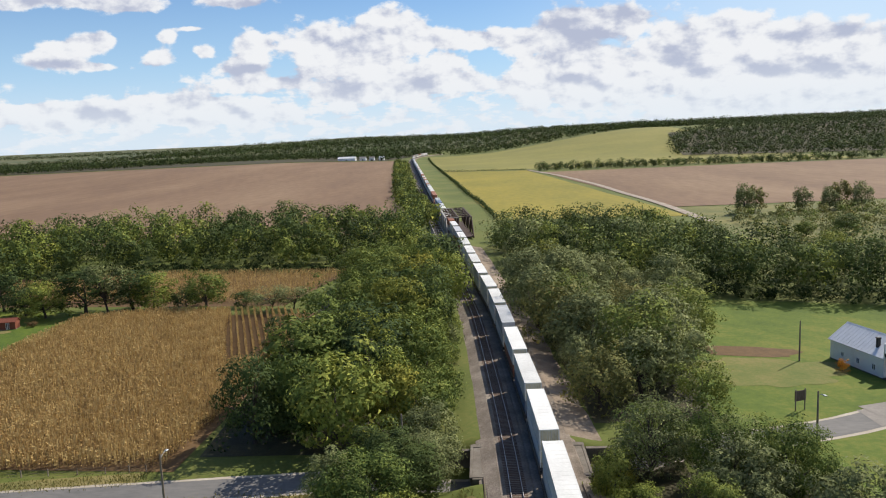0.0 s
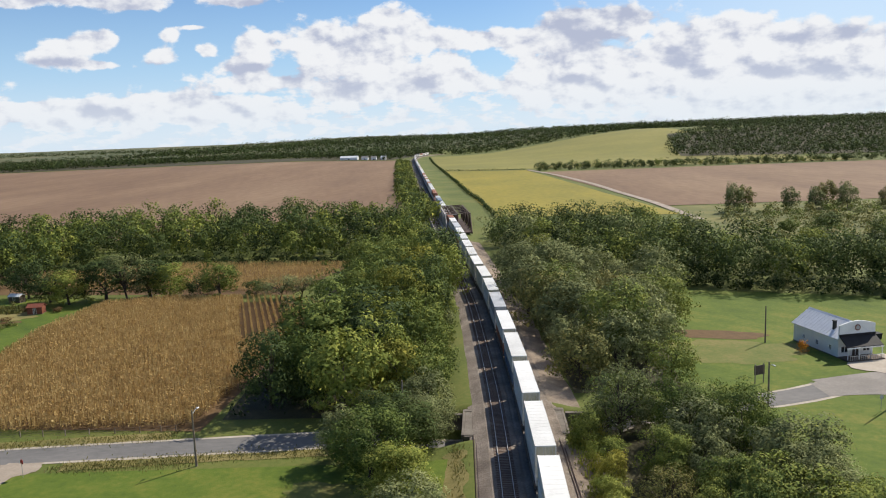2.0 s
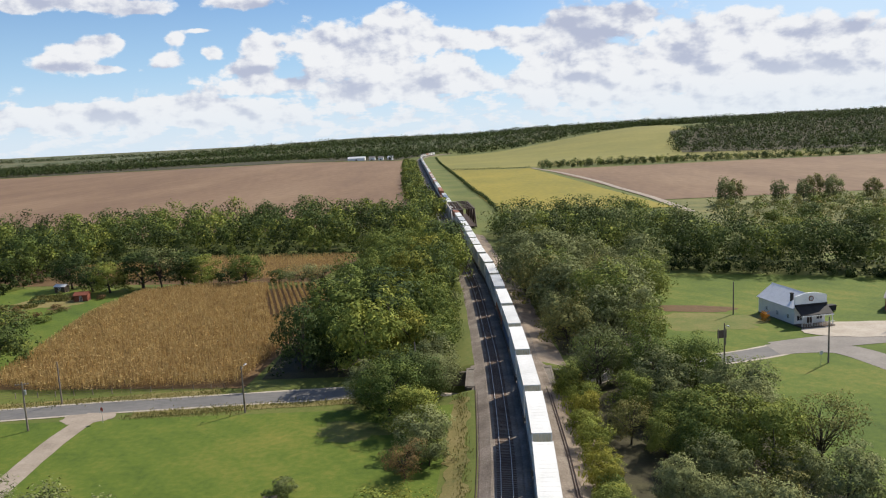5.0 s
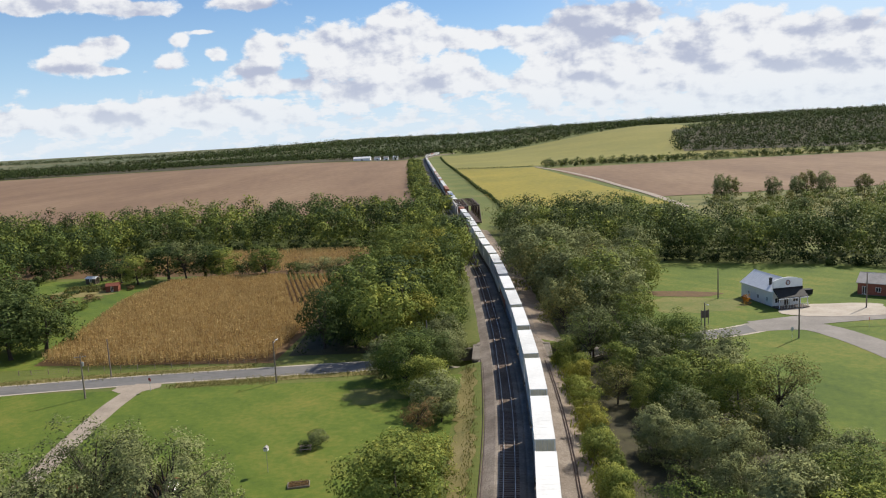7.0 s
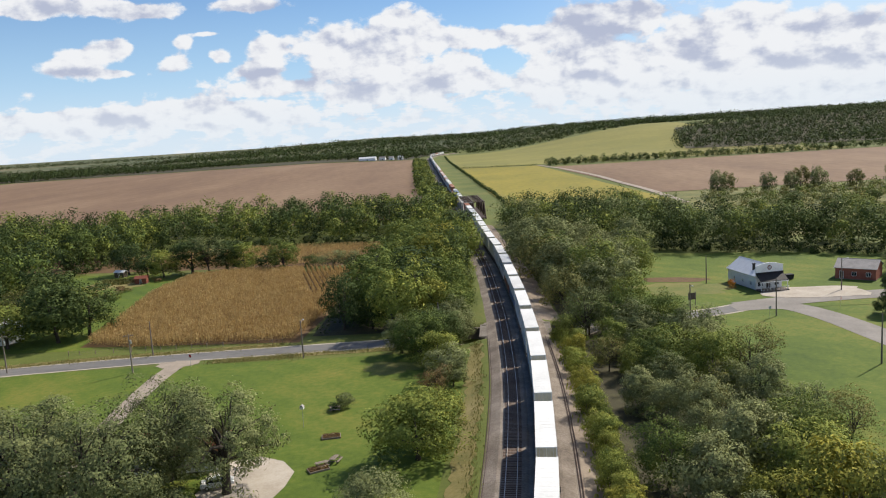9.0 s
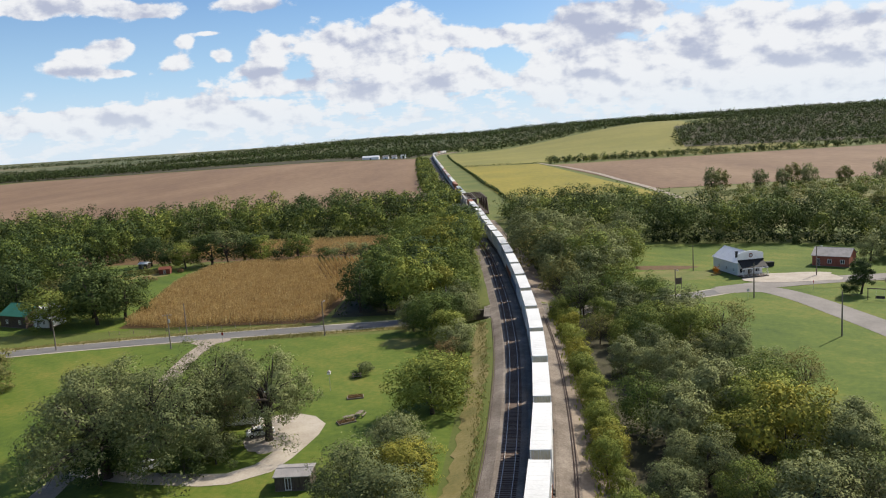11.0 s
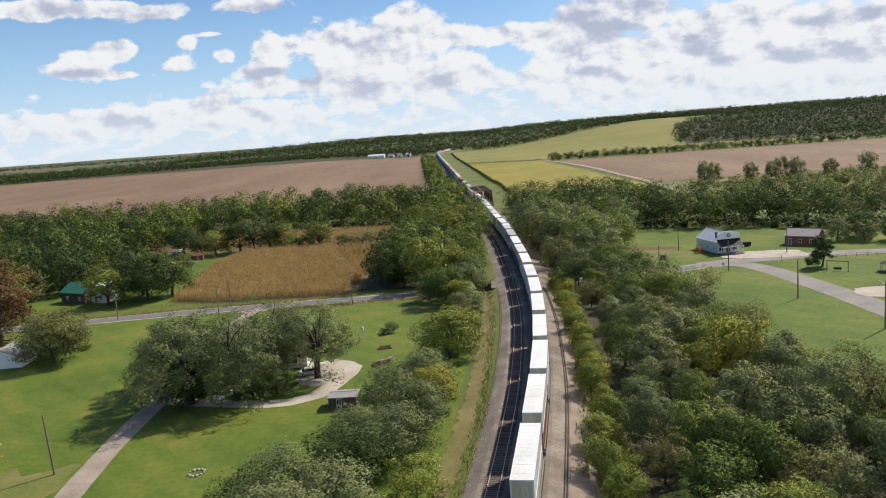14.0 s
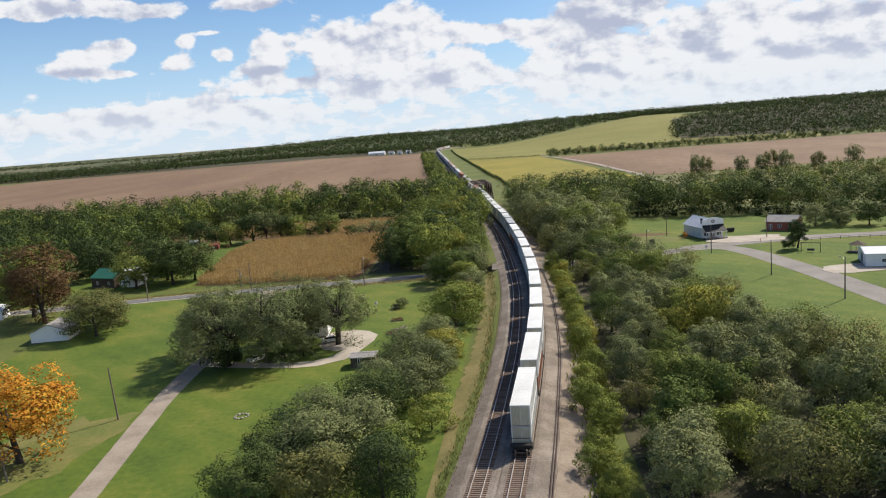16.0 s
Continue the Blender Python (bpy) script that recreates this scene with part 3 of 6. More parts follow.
patch("wild_meadow", [(96, 236), (330, 190), (345, 442), (106, 440)], M["wild_grass"], "rough yellowing meadow with brush", 0.15, 15, "meadow")
blob("dirt_plot", 50, 159, 9.5, 3.6, -0.25, M["corn_soil"], "dug garden plot of bare brown earth", 0.09, "soil", 0.7)
blob("worn_patch", 50, 146, 13, 8.5, -0.15, M["thin_grass"], "worn patch of dry grass on the lawn", 0.08, "grass", 0.9, 0.2)
blob("dry_lawn_patch", -74, -24, 9, 17, -0.12, M["thin_grass"], "dry yellowed grass with fallen leaves under the orange tree", 0.08, "grass", 0.9, 0.2)
blob("bare_patch", -22, 84, 7, 4, 0.1, M["thin_grass"], "thin worn grass near the bushes", 0.08, "grass", 0.9, 0.25)
for side, o0, w in (("west", -7.0, 4.4),):
    ribbon("bank_verge_" + side, [(track_point(y) + o0, y) for y in range(-120, 99, 12)], w, M["dry_grass"], "dry yellow grass along the ballast", 0.07, 1.5, "verge", ragged=0.3)
ribbon("service_path", [(track_point(y) + 11.6, y) for y in range(-135, 330, 15)], 5.4, M["dirt"], "brown dirt service path beside the ballast", 0.10, 4, "path", ragged=0.1)

# roads
WEST_ROAD = [(-190, 78), (-140, 86), (-106, 92.7), (-76.6, 97.5), (-45.9, 100.8), (-24, 103), (0, 106.5), (20, 110), (48, 117.5), (62, 124)]
ribbon("road_shoulder", WEST_ROAD, 7.3, M["pale_gravel"], "pale gravel shoulders along the country road", 0.065, category="shoulder", ragged=0.03)
blob("lane_mouth", -71.6, 93.2, 4.6, 3.0, 0.12, M["gravel"], "worn gravel where the lane meets the road", 0.075, "road", 0.8, 0.1)
ribbon("road_west", WEST_ROAD, 5.7, M["old_asphalt"],
       "grey asphalt country road dipping under the railway", 0.08)
ribbon("road_east", [(56, 121.5), (68, 121), (73.5, 110), (77, 92), (80, 72), (82.5, 48), (85, 20), (88, -20)], (7.0, 9.0), M["asphalt"], "grey asphalt village road curving past the store", 0.10)
ribbon("road_village", [(58, 122.5), (74, 127), (96, 129.5), (118, 128), (160, 122)], 8.5, M["asphalt"], "grey asphalt side street past the brick building", 0.12)
ribbon("lane", [(-71, 95.5), (-71.5, 84), (-70, 67), (-67.5, 48), (-66, 28), (-64.3, 4), (-62.2, -12), (-60.2, -24), (-57, -45), (-54, -70)], 4.0, M["gravel"], "pale gravel lane through the lawn", 0.09, ragged=0.03)
ribbon("driveway", [(-65, 20), (-56, 17.5), (-47, 16), (-40, 15.8), (-35.8, 19), (-33.4, 27), (-32.5, 35), (-37, 39), (-43, 36)], (3.4, 5.0), M["pale_gravel"], "pale gravel driveway looping round the shade trees", 0.11, ragged=0.04)
blob("parking_gravel", -38.0, 31.5, 4.6, 6.5, 0.15, M["pale_gravel"], "pale gravel parking ground beside the cottage", 0.10, "forecourt", 0.8, 0.12)
blob("store_forecourt", 80.5, 134.5, 12.5, 6.5, -0.05, M["pale_gravel"], "pale concrete and gravel forecourt before the store", 0.17, "forecourt", 0.6, 0.08)
blob("garage_apron", 90, 76, 7.5, 5.5, 0.1, M["pale_gravel"], "pale concrete apron before the garage", 0.15, "apron", 0.6, 0.08)
ribbon("farm_track", [(104, 372), (102, 465), (96, 560), (90, 650), (76, 780), (52, 930)], 5.0, M["gravel"], "pale gravel farm track between two fields", 0.4, 15)
for side, pts in (("north", [(-190, 82.6), (-140, 90.5), (-106, 97.6), (-76.6, 102.4), (-52, 105.2)]), ("south", [(-64, 94), (-45.9, 96.3), (-24, 98.2)])):
    ribbon("road_verge_" + side, pts, 3.4, M["dry_grass"], "rough dry grass verge along the road", 0.06, ragged=0.12, category="verge")
patch("corn_floor", [(-104, 111), (-48, 107), (-44.5, 206), (-112, 208)], M["corn_soil"], "bare earth under the standing corn", 0.05, 10, "soil")
patch("corn_floor_north", [(-230, 236), (-60, 216), (-50, 268), (-230, 280)], M["corn_soil"], "earth under the far strip of corn", 0.05, 10, "soil")


# ---- railway ----
def strip(name, s0, s1, profile, mat, parent, label="", step=4.0):
    """A profile of (offset to the right, height) swept along the line."""
    bm = bmesh.new()
    prev = None
    n = max(1, int((s1 - s0) / step))
    for i in range(n + 1):
        s = s0 + (s1 - s0) * i / n
        p, d = on_line(s)
        ring = [bm.verts.new((p.x + d.y * o, p.y - d.x * o, z)) for o, z in profile]
        if prev:
            for a, b, c, e in zip(prev, prev[1:], ring[1:], ring):
                bm.faces.new((a, b, c, e))
        prev = ring
    bmesh.ops.recalc_face_normals(bm, faces=bm.faces[:])
    return part(name, bm, mat, parent, label, smooth=False)


S0, S1 = s_at(-150), s_at(1800)
bed = thing("railway_bed", pose(0, 0, 0), "double-track bed of grey crushed stone ballast", "railway", kind="structure")
strip("ballast", S0, S1, [(-4.6, 0.9), (-2.0, 1.72), (2.0, 1.72), (2.3, 1.62), (2.6, 1.72), (6.6, 1.72), (8.3, 1.24), (9.3, 1.18), (10.1, 0.7)], M["ballast"], bed)
TIE = bmesh.new()
box(TIE, (-1.3, -0.115, -0.17), (1.3, 0.115, 0.0), 0.012)
tie_mesh = bpy.data.meshes.new("tie")
TIE.to_mesh(tie_mesh)
TIE.free()
tie_mesh.materials.append(M["tie"])


def lay_track(offset, label, wet):
    tr = thing("railway_track", pose(0, 0, 0), label, "railway track", "main tracks", kind="structure")
    for g in (-0.75, 0.75):
        o = offset + g
        rail = strip("rail", S0, S1, [(o - 0.07, 1.78), (o - 0.02, 1.83), (o - 0.036, 1.95), (o - 0.036, 1.985), (o + 0.036, 1.985), (o + 0.036, 1.95), (o + 0.02, 1.83), (o + 0.07, 1.78)], M["rail"], tr)
        strip("running_surface", S0, S1, [(o - 0.034, 1.991), (o + 0.034, 1.991)], M["rail_head"], rail, "polished rail head")
    first = s_at(-70)
    for i in range(230):
        p, d = on_line(first + i * 0.52, offset)
        ob = new("tie", tie_mesh)
        ob.matrix_basis = pose(p.x, p.y, 1.775 + random.uniform(-0.01, 0.01), 0, 0, math.degrees(math.atan2(-d.x, d.y)) + random.uniform(-1, 1))
        ob.parent = tr
    verts, faces = [], []
    for i in range(230, 1400):
        p, d = on_line(first + i * 0.52, offset)
        t = Vector((d.x, d.y, 0)) * 0.115
        r = Vector((d.y, -d.x, 0)) * 1.3
        c = Vector((p.x, p.y, 1.76))
        k = len(verts)
        verts += [c - r - t, c + r - t, c + r + t, c - r + t]
        verts += [v - Vector((0, 0, 0.1)) for v in verts[k:k + 4]]
        faces += [(k, k + 1, k + 2, k + 3), (k, k + 4, k + 5, k + 1), (k + 2, k + 6, k + 7, k + 3), (k + 1, k + 5, k + 6, k + 2), (k + 3, k + 7, k + 4, k)]
    me = bpy.data.meshes.new("far_ties")
    me.from_pydata([tuple(v) for v in verts], [], faces)
    tagged(link_mesh("far_ties", me, M["tie"], tr), kind="stuff")


lay_track(0.0, "west railway track of rusty rails on brown wooden ties", 0)
lay_track(GAP, "east railway track under the train, brown wooden ties", 0)
for label, s0, s1, o in (("long spare rails lying rusted beside the track", s_at(-80), s_at(98), 8.6), ("long spare rails lying rusted on the bank", s_at(-5), s_at(101), -4.0)):
    spare = thing("spare_rail", pose(0, 0, 0), label, "rail", "spare rails")
    for k in (0.0, 0.35):
        z = 1.25 if o > 0 else 1.1
        strip("rail_length", s0 + 6 * k, s1 - 9 * k, [(o + k - 0.07, z), (o + k - 0.03, z + 0.16), (o + k + 0.03, z + 0.16), (o + k + 0.07, z)], M["old_rail"], spare)

# underpass of the country road
under = thing("underpass", pose(0, 0, 0), "concrete railway underpass with wing walls beside the road", "bridge", kind="structure")
for nm, lo, hi in (("abutment", (-5.2, 101.0, -3.2), (11.0, 102.0, 1.15)), ("abutment", (-5.2, 111.0, -3.2), (11.0, 112.0, 1.15)), ("deck", (-5.0, 100.6, 0.55), (10.6, 112.4, 1.05)),
                   ("parapet", (-5.4, 101.0, 0.4), (-5.0, 112.0, 1.12)), ("parapet", (10.6, 101.0, 0.4), (11.0, 112.0, 1.12)),
                   ("wing_wall", (-12.0, 111.2, -2.6), (-5.5, 112.0, 0.5)), ("wing_wall", (11.3, 111.2, -2.6), (17.0, 112.0, 0.5))):
    part(nm, boxes((lo, hi), bevel=0.04), M["concrete"], under)


# ---- train ----
def container_mesh(length, h, w, ribs=0.95):
    """Corrugated box: side walls with ribs, rails and corner posts."""
    bm = bmesh.new()
    x = w / 2
    box(bm, (-x + 0.05, -length / 2 + 0.05, 0.12), (x - 0.05, length / 2 - 0.05, h - 0.06))
    n = int(length / ribs)
    for k in range(n):
        y = -length / 2 + (k + 0.5) * length / n
        for sx in (-1, 1):
            box(bm, (sx * (x - 0.05), y - 0.14, 0.2), (sx * (x - 0.01), y + 0.14, h - 0.16))
    return bm


def container_parts(length, h, w):
    x = w / 2
    out = {"shell": container_mesh(length, h, w)}
    fr = bmesh.new()
    for sx in (-1, 1):
        box(fr, (sx * x - 0.09 * (sx > 0), -length / 2, 0), (sx * x + 0.09 * (sx < 0), length / 2, 0.16))
        box(fr, (sx * x - 0.07 * (sx > 0), -length / 2, h - 0.12), (sx * x + 0.07 * (sx < 0), length / 2, h - 0.015))
        for sy in (-1, 1):
            box(fr, (sx * x - 0.16 * (sx > 0), sy * length / 2 - 0.16 * (sy > 0), 0), (sx * x + 0.16 * (sx < 0), sy * length / 2 + 0.16 * (sy < 0), h))
    out["frame"] = fr
    rf = bmesh.new()
    box(rf, (-x + 0.07, -length / 2 + 0.07, h - 0.06), (x - 0.07, length / 2 - 0.07, h - 0.03))
    for k in range(14):
        y = -length / 2 + 0.7 + k * (length - 1.4) / 13
        box(rf, (-x + 0.15, y - 0.2, h - 0.03), (x - 0.15, y + 0.2, h - 0.022))
    out["roof"] = rf
    for n, sx in (("door", -1), ("door.1", 1)):
        dr = bmesh.new()
        box(dr, (min(sx * 0.02, sx * (x - 0.17)), -length / 2 - 0.005, 0.16), (max(sx * 0.02, sx * (x - 0.17)), -length / 2 + 0.05, h - 0.13), 0.01)
        out[n] = dr
    for n, o in (("lock_bar", -0.85), ("lock_bar.1", -0.28), ("lock_bar.2", 0.28), ("lock_bar.3", 0.85)):
        bar = bmesh.new()
        tube(bar, [(o, -length / 2 - 0.04, 0.16), (o, -length / 2 - 0.04, h - 0.13)], [0.028, 0.028], 6)
        out[n] = bar
    return out


CONTAINER = {}
for key, mat, door in (("white", "white_steel", "tan_door"), ("grey", "grey_steel", "grey_steel"), ("rust", "rust_steel", "rust_steel"), ("blue", "blue_steel", "blue_steel")):
    CONTAINER[key] = []
    for nm, bm in container_parts(16.15, 2.88, 2.6).items():
        nm = nm.split(".")[0]
        me = bpy.data.meshes.new(nm)
        bm.to_mesh(me)
        bm.free()
        me.materials.append(M[door if nm == "door" else "galvanised" if nm == "lock_bar" else mat])
        CONTAINER[key].append((nm, me))


def car_meshes():
    out = []
    sides = bmesh.new()
    for sx in (-1, 1):
        a, b = sorted((sx * 1.36, sx * 1.46))
        box(sides, (a, -8.6, 0.35), (b, 8.6, 1.35), 0.02)
        box(sides, (min(sx * 1.33, sx * 1.5), -8.6, 1.28), (max(sx * 1.33, sx * 1.5), 8.6, 1.4))
        for k in range(13):
            y = -8.2 + k * 16.4 / 12
            box(sides, (min(sx * 1.46, sx * 1.53), y - 0.06, 0.35), (max(sx * 1.46, sx * 1.53), y + 0.06, 1.3))
    out.append(("side_sill", sides, "car_steel"))
    out.append(("floor", boxes(((-1.36, -8.5, 0.35), (1.36, 8.5, 0.45))), "car_steel"))
    for sy in (-1, 1):
        e = bmesh.new()
        y0, y1 = sorted((sy * 8.4, sy * 9.25))
        box(e, (-1.45, y0, 0.95), (1.45, y1, 1.25), 0.03)
        box(e, (-0.3, min(sy * 9.2, sy * 9.4), 0.75), (0.3, max(sy * 9.2, sy * 9.4), 1.1), 0.03)
        for sx in (-1, 1):
            tube(e, [(sx * 1.2, sy * 8.9, 1.2), (sx * 1.2, sy * 8.9, 2.1)], [0.03, 0.03], 5)
        box(e, (-1.2, sy * 8.9 - 0.03, 2.05), (1.2, sy * 8.9 + 0.03, 2.12))
        out.append(("end_platform", e, "black_steel"))
        tk = bmesh.new()
        for sx in (-1, 1):
            box(tk, (min(sx * 0.9, sx * 1.1), sy * 8.9 - 1.1, 0.35), (max(sx * 0.9, sx * 1.1), sy * 8.9 + 1.1, 0.75), 0.05)
        box(tk, (-1.0, sy * 8.9 - 0.25, 0.4), (1.0, sy * 8.9 + 0.25, 0.85), 0.03)
        out.append(("truck_frame", tk, "black_steel"))
        for wy in (-0.85, 0.85):
            w = bmesh.new()
            for sx in (-1, 1):
                tube(w, [(sx * 0.68, sy * 8.9 + wy, 0.46), (sx * 0.82, sy * 8.9 + wy, 0.46)], [0.46, 0.46], 14)
            tube(w, [(-0.8, sy * 8.9 + wy, 0.46), (0.8, sy * 8.9 + wy, 0.46)], [0.08, 0.08], 6)
            out.append(("wheelset", w, "car_steel"))
    res = []
    for nm, bm, mat in out:
        me = bpy.data.meshes.new(nm)
        bm.to_mesh(me)
        bm.free()
        me.materials.append(M[mat])
        res.append((nm, me))
    return res


CAR = car_meshes()


def assemble(name, meshes, m, label, category, group):
    ob = thing(name, m, label, category, group)
    for nm, me in meshes:
        child = new(nm, me)
        child.parent = ob
    return ob


def build_train():
    rng = random.Random(5)
    s = s_at(-26.4)
    for i in range(92):
        p, d = on_line(s, GAP)
        if p.y > 1745:
            break
        turn = math.degrees(math.atan2(-d.x, d.y))
        assemble("well_car", CAR, pose(p.x, p.y, RAIL_Z, 0, 0, turn), "rust-stained intermodal well car carrying stacked containers", "rail car", "train cars")
        far = p.y > 330
        top = rng.choices(("white", "grey", "rust", "blue"), (5, 1.6, 2.4, 0.3) if far else (12, 1.6, 0, 0))[0]
        if i < 6:
            top = "white"
        low = rng.choices(("white", "grey", "rust", "blue"), (8, 2, 1, 0.5))[0]
        if p.y > 480 and rng.random() < 0.12:
            top = None
        words = {"white": "white ribbed steel freight container with tan doors", "grey": "weathered grey steel freight container", "rust": "rust-red steel freight container", "blue": "faded blue steel freight container"}
        for level, key in ((0, "white" if i == 0 else low), (1, top)):
            if key:
                assemble("freight_container", CONTAINER[key] if i < 16 else [c for c in CONTAINER[key] if c[0] != "lock_bar"], pose(p.x, p.y, RAIL_Z + 0.46 + 2.885 * level, 0, 0, turn + rng.uniform(-0.15, 0.15)),
                         words[key] + (", stacked on another" if level else ", in a well car"), "freight container", "containers on the train")
        s += 18.75 if i % 3 else 19.6


build_train()


# ---- truss bridge over the river ----
def build_bridge():
    sa, sb = s_at(338), s_at(398)
    p, d = on_line((sa + sb) / 2, 0)
    turn = math.degrees(math.atan2(-d.x, d.y))
    br = thing("truss_bridge", pose(p.x, p.y, 0, 0, 0, turn), "dark rusted steel through-truss railway bridge", "bridge")
    half, top, n = (sb - sa) / 2, 9.6, 8
    for o in (1.9, 7.6, 13.4):
        tr = bmesh.new()
        ys = [-half + 2 * half * k / n for k in range(n + 1)]
        box(tr, (o - 0.3, -half, 0.9), (o + 0.3, half, 1.7), 0.03)
        box(tr, (o - 0.35, ys[1], top - 0.5), (o + 0.35, ys[-2], top), 0.03)
        for k in range(n):
            za, zb = (1.5 if k in (0,) else (top - 0.3 if k % 2 else 1.5)), (1.5 if k == n - 1 else (1.5 if k % 2 else top - 0.3))
            tube(tr, [(o, ys[k], za), (o, ys[k + 1], zb)], [0.3, 0.3], 4)
        for k in range(1, n):
            box(tr, (o - 0.18, ys[k] - 0.18, 1.5), (o + 0.18, ys[k] + 0.18, top - 0.3))
        part("truss", tr, M["pale_bridge"] if o < 2 else M["bridge_steel"], br, "weathered paler truss side" if o < 2 else "")
    for k in range(1, n):
        y = -half + 2 * half * k / n
        for a, b in ((1.9, 7.6), (7.6, 13.4)):
            part("strut", boxes(((a, y - 0.2, top - 0.35), (b, y + 0.2, top - 0.05))), M["pale_bridge"] if a < 2 and k in (1, n - 1) else M["bridge_steel"], br)
            if k < n - 1:
                t = bmesh.new()
                y2 = y + 2 * half / n
                tube(t, [(a, y, top - 0.2), (b, y2, top - 0.2)], [0.12, 0.12], 4)
                tube(t, [(b, y, top - 0.2), (a, y2, top - 0.2)], [0.12, 0.12], 4)
                part("lateral_brace", t, M["bridge_steel"], br)
    part("old_deck", boxes(((8.0, -half, 1.2), (13.0, half, 1.6))), M["bridge_steel"], br)
    # open deck of the west track
    sd = bmesh.new()
    for o in (-3.2, 1.2):
        box(sd, (o - 0.15, -half - 4, 1.5), (o + 0.15, half + 110, 2.3), 0.02)
    part("deck_girder", sd, M["pale_bridge"], br, "pale concrete edge of the open deck")
    for k in range(24):
        y = -half + k * 7.0
        part("floor_beam", boxes(((-3.2, y - 0.2, 1.78), (1.2, y + 0.2, 2.02))), M["pale_bridge"], br)


build_bridge()


# ---- trees ----
def loose(name, V, *mats, index=None, form=None):
    """A mesh of loose leaves from an array n x corners x 3; index: each leaf's material; form: the way each leaf faces within its clump."""
    n, k = V.shape[:2]
    me = bpy.data.meshes.new(name)
    me.vertices.add(k * n)
    me.vertices.foreach_set("co", np.ascontiguousarray(V, dtype=np.float32).ravel())
    me.loops.add(k * n)
    me.loops.foreach_set("vertex_index", np.arange(k * n, dtype=np.int32))
    me.polygons.add(n)
    me.polygons.foreach_set("loop_start", np.arange(0, k * n, k, dtype=np.int32))
    for m in mats:
        me.materials.append(m)
    if index is not None:
        me.polygons.foreach_set("material_index", np.ascontiguousarray(index, dtype=np.int32))
    me.update(calc_edges=True)
    if form is not None:
        me.polygons.foreach_set("use_smooth", [True] * n)
        facing = me.attributes.new("custom_normal", "FLOAT_VECTOR", "CORNER")
        facing.data.foreach_set("vector", np.ascontiguousarray(np.repeat(form, k, axis=0), dtype=np.float32).ravel())
    return me


def unit(v):
    return v / np.maximum(np.linalg.norm(v, axis=-1, keepdims=True), 1e-9)


def leaves(rng, centre, normal, size, form=None):
    """Pointed leaf sprays at the centres, facing roughly along the normals; turned to the side that form names."""
    n = len(centre)
    nor = unit(normal + rng.normal(0, 0.45, (n, 3)))
    a = unit(np.cross(nor, rng.normal(0, 1, (n, 3))))
    b = np.cross(nor, a)
    s = (size * rng.uniform(0.6, 1.35, (n, 1)))
    w = s * rng.uniform(0.45, 0.8, (n, 1))
    V = np.stack([centre - a * s * 0.5 + b * w * 0.3, centre + a * s * 0.55, centre - a * s * 0.3 - b * w * 0.6], 1)
    if form is not None:
        g = np.cross(V[:, 1] - V[:, 0], V[:, 2] - V[:, 0])
        back = (g * form).sum(1) < 0
        V[back] = V[back][:, ::-1]
    return V


def crown_leaves(rng, h, r, base, clumps, per, size, droop=0.0, flat=1.0, wild=0.25):
    """Leaf sprays gathered in clumps over a lobed crown between base and h, round a dim inside."""
    mid, rv = base + (h - base) * 0.52, (h - base) * 0.5
    d = unit(rng.normal(0, 1, (clumps, 3)) * (1, 1, flat))
    u = rng.uniform(0.42, 0.92, (clumps, 1)) ** 0.6
    if base < 2.2:  # foliage hangs down all round
        low = d[:, 2] < 0
        d[low, :2] = unit(d[low, :2]) * rng.uniform(0.75, 0.95, (low.sum(), 1))
    lobes = 1 + min(wild, 0.35) * np.sin(3 * np.arctan2(d[:, 1:2], d[:, :1]) + rng.uniform(0, 6)) * 0.6 + rng.normal(0, min(wild, 0.3) * 0.5, (clumps, 1))
    c = d * u * lobes * (r * 0.86, r * 0.86, rv * 0.86) + (0, 0, mid)
    c[:, 2] = np.maximum(c[:, 2], base * 0.8 + 0.3)
    if droop:
        c[:, 2] -= droop * (np.hypot(c[:, 0], c[:, 1]) / r) ** 2
        c[:, 2] = np.maximum(c[:, 2], base * 0.7)
    cr = (rng.uniform(0.13, 0.24, (clumps, 1)) if wild > 0.5 else rng.uniform(0.20, 0.35, (clumps, 1))) * min(r, rv * 1.3)
    k = np.repeat(np.arange(clumps), per)
    e = unit(rng.normal(0, 1, (len(k), 3)) + (0, 0, 0.35) + 0.5 * d[k])
    p = c[k] + e * cr[k] * rng.uniform(0.68, 1.08, (len(k), 1)) * (1, 1, 0.8)
    stray = rng.random(len(k)) < 0.10
    p[stray] += e[stray] * cr[k][stray] * 0.35
    p[:, 2] = np.maximum(p[:, 2], 0.15)
    whole = unit((p - (0, 0, mid)) / (r, r, rv))
    form = unit(0.75 * e + 0.55 * whole + (0, 0, 0.15) + rng.normal(0, 0.30, (len(k), 3)))
    return leaves(rng, p, e + 0.4 * whole + (0, 0, 0.3), size, form), c, form


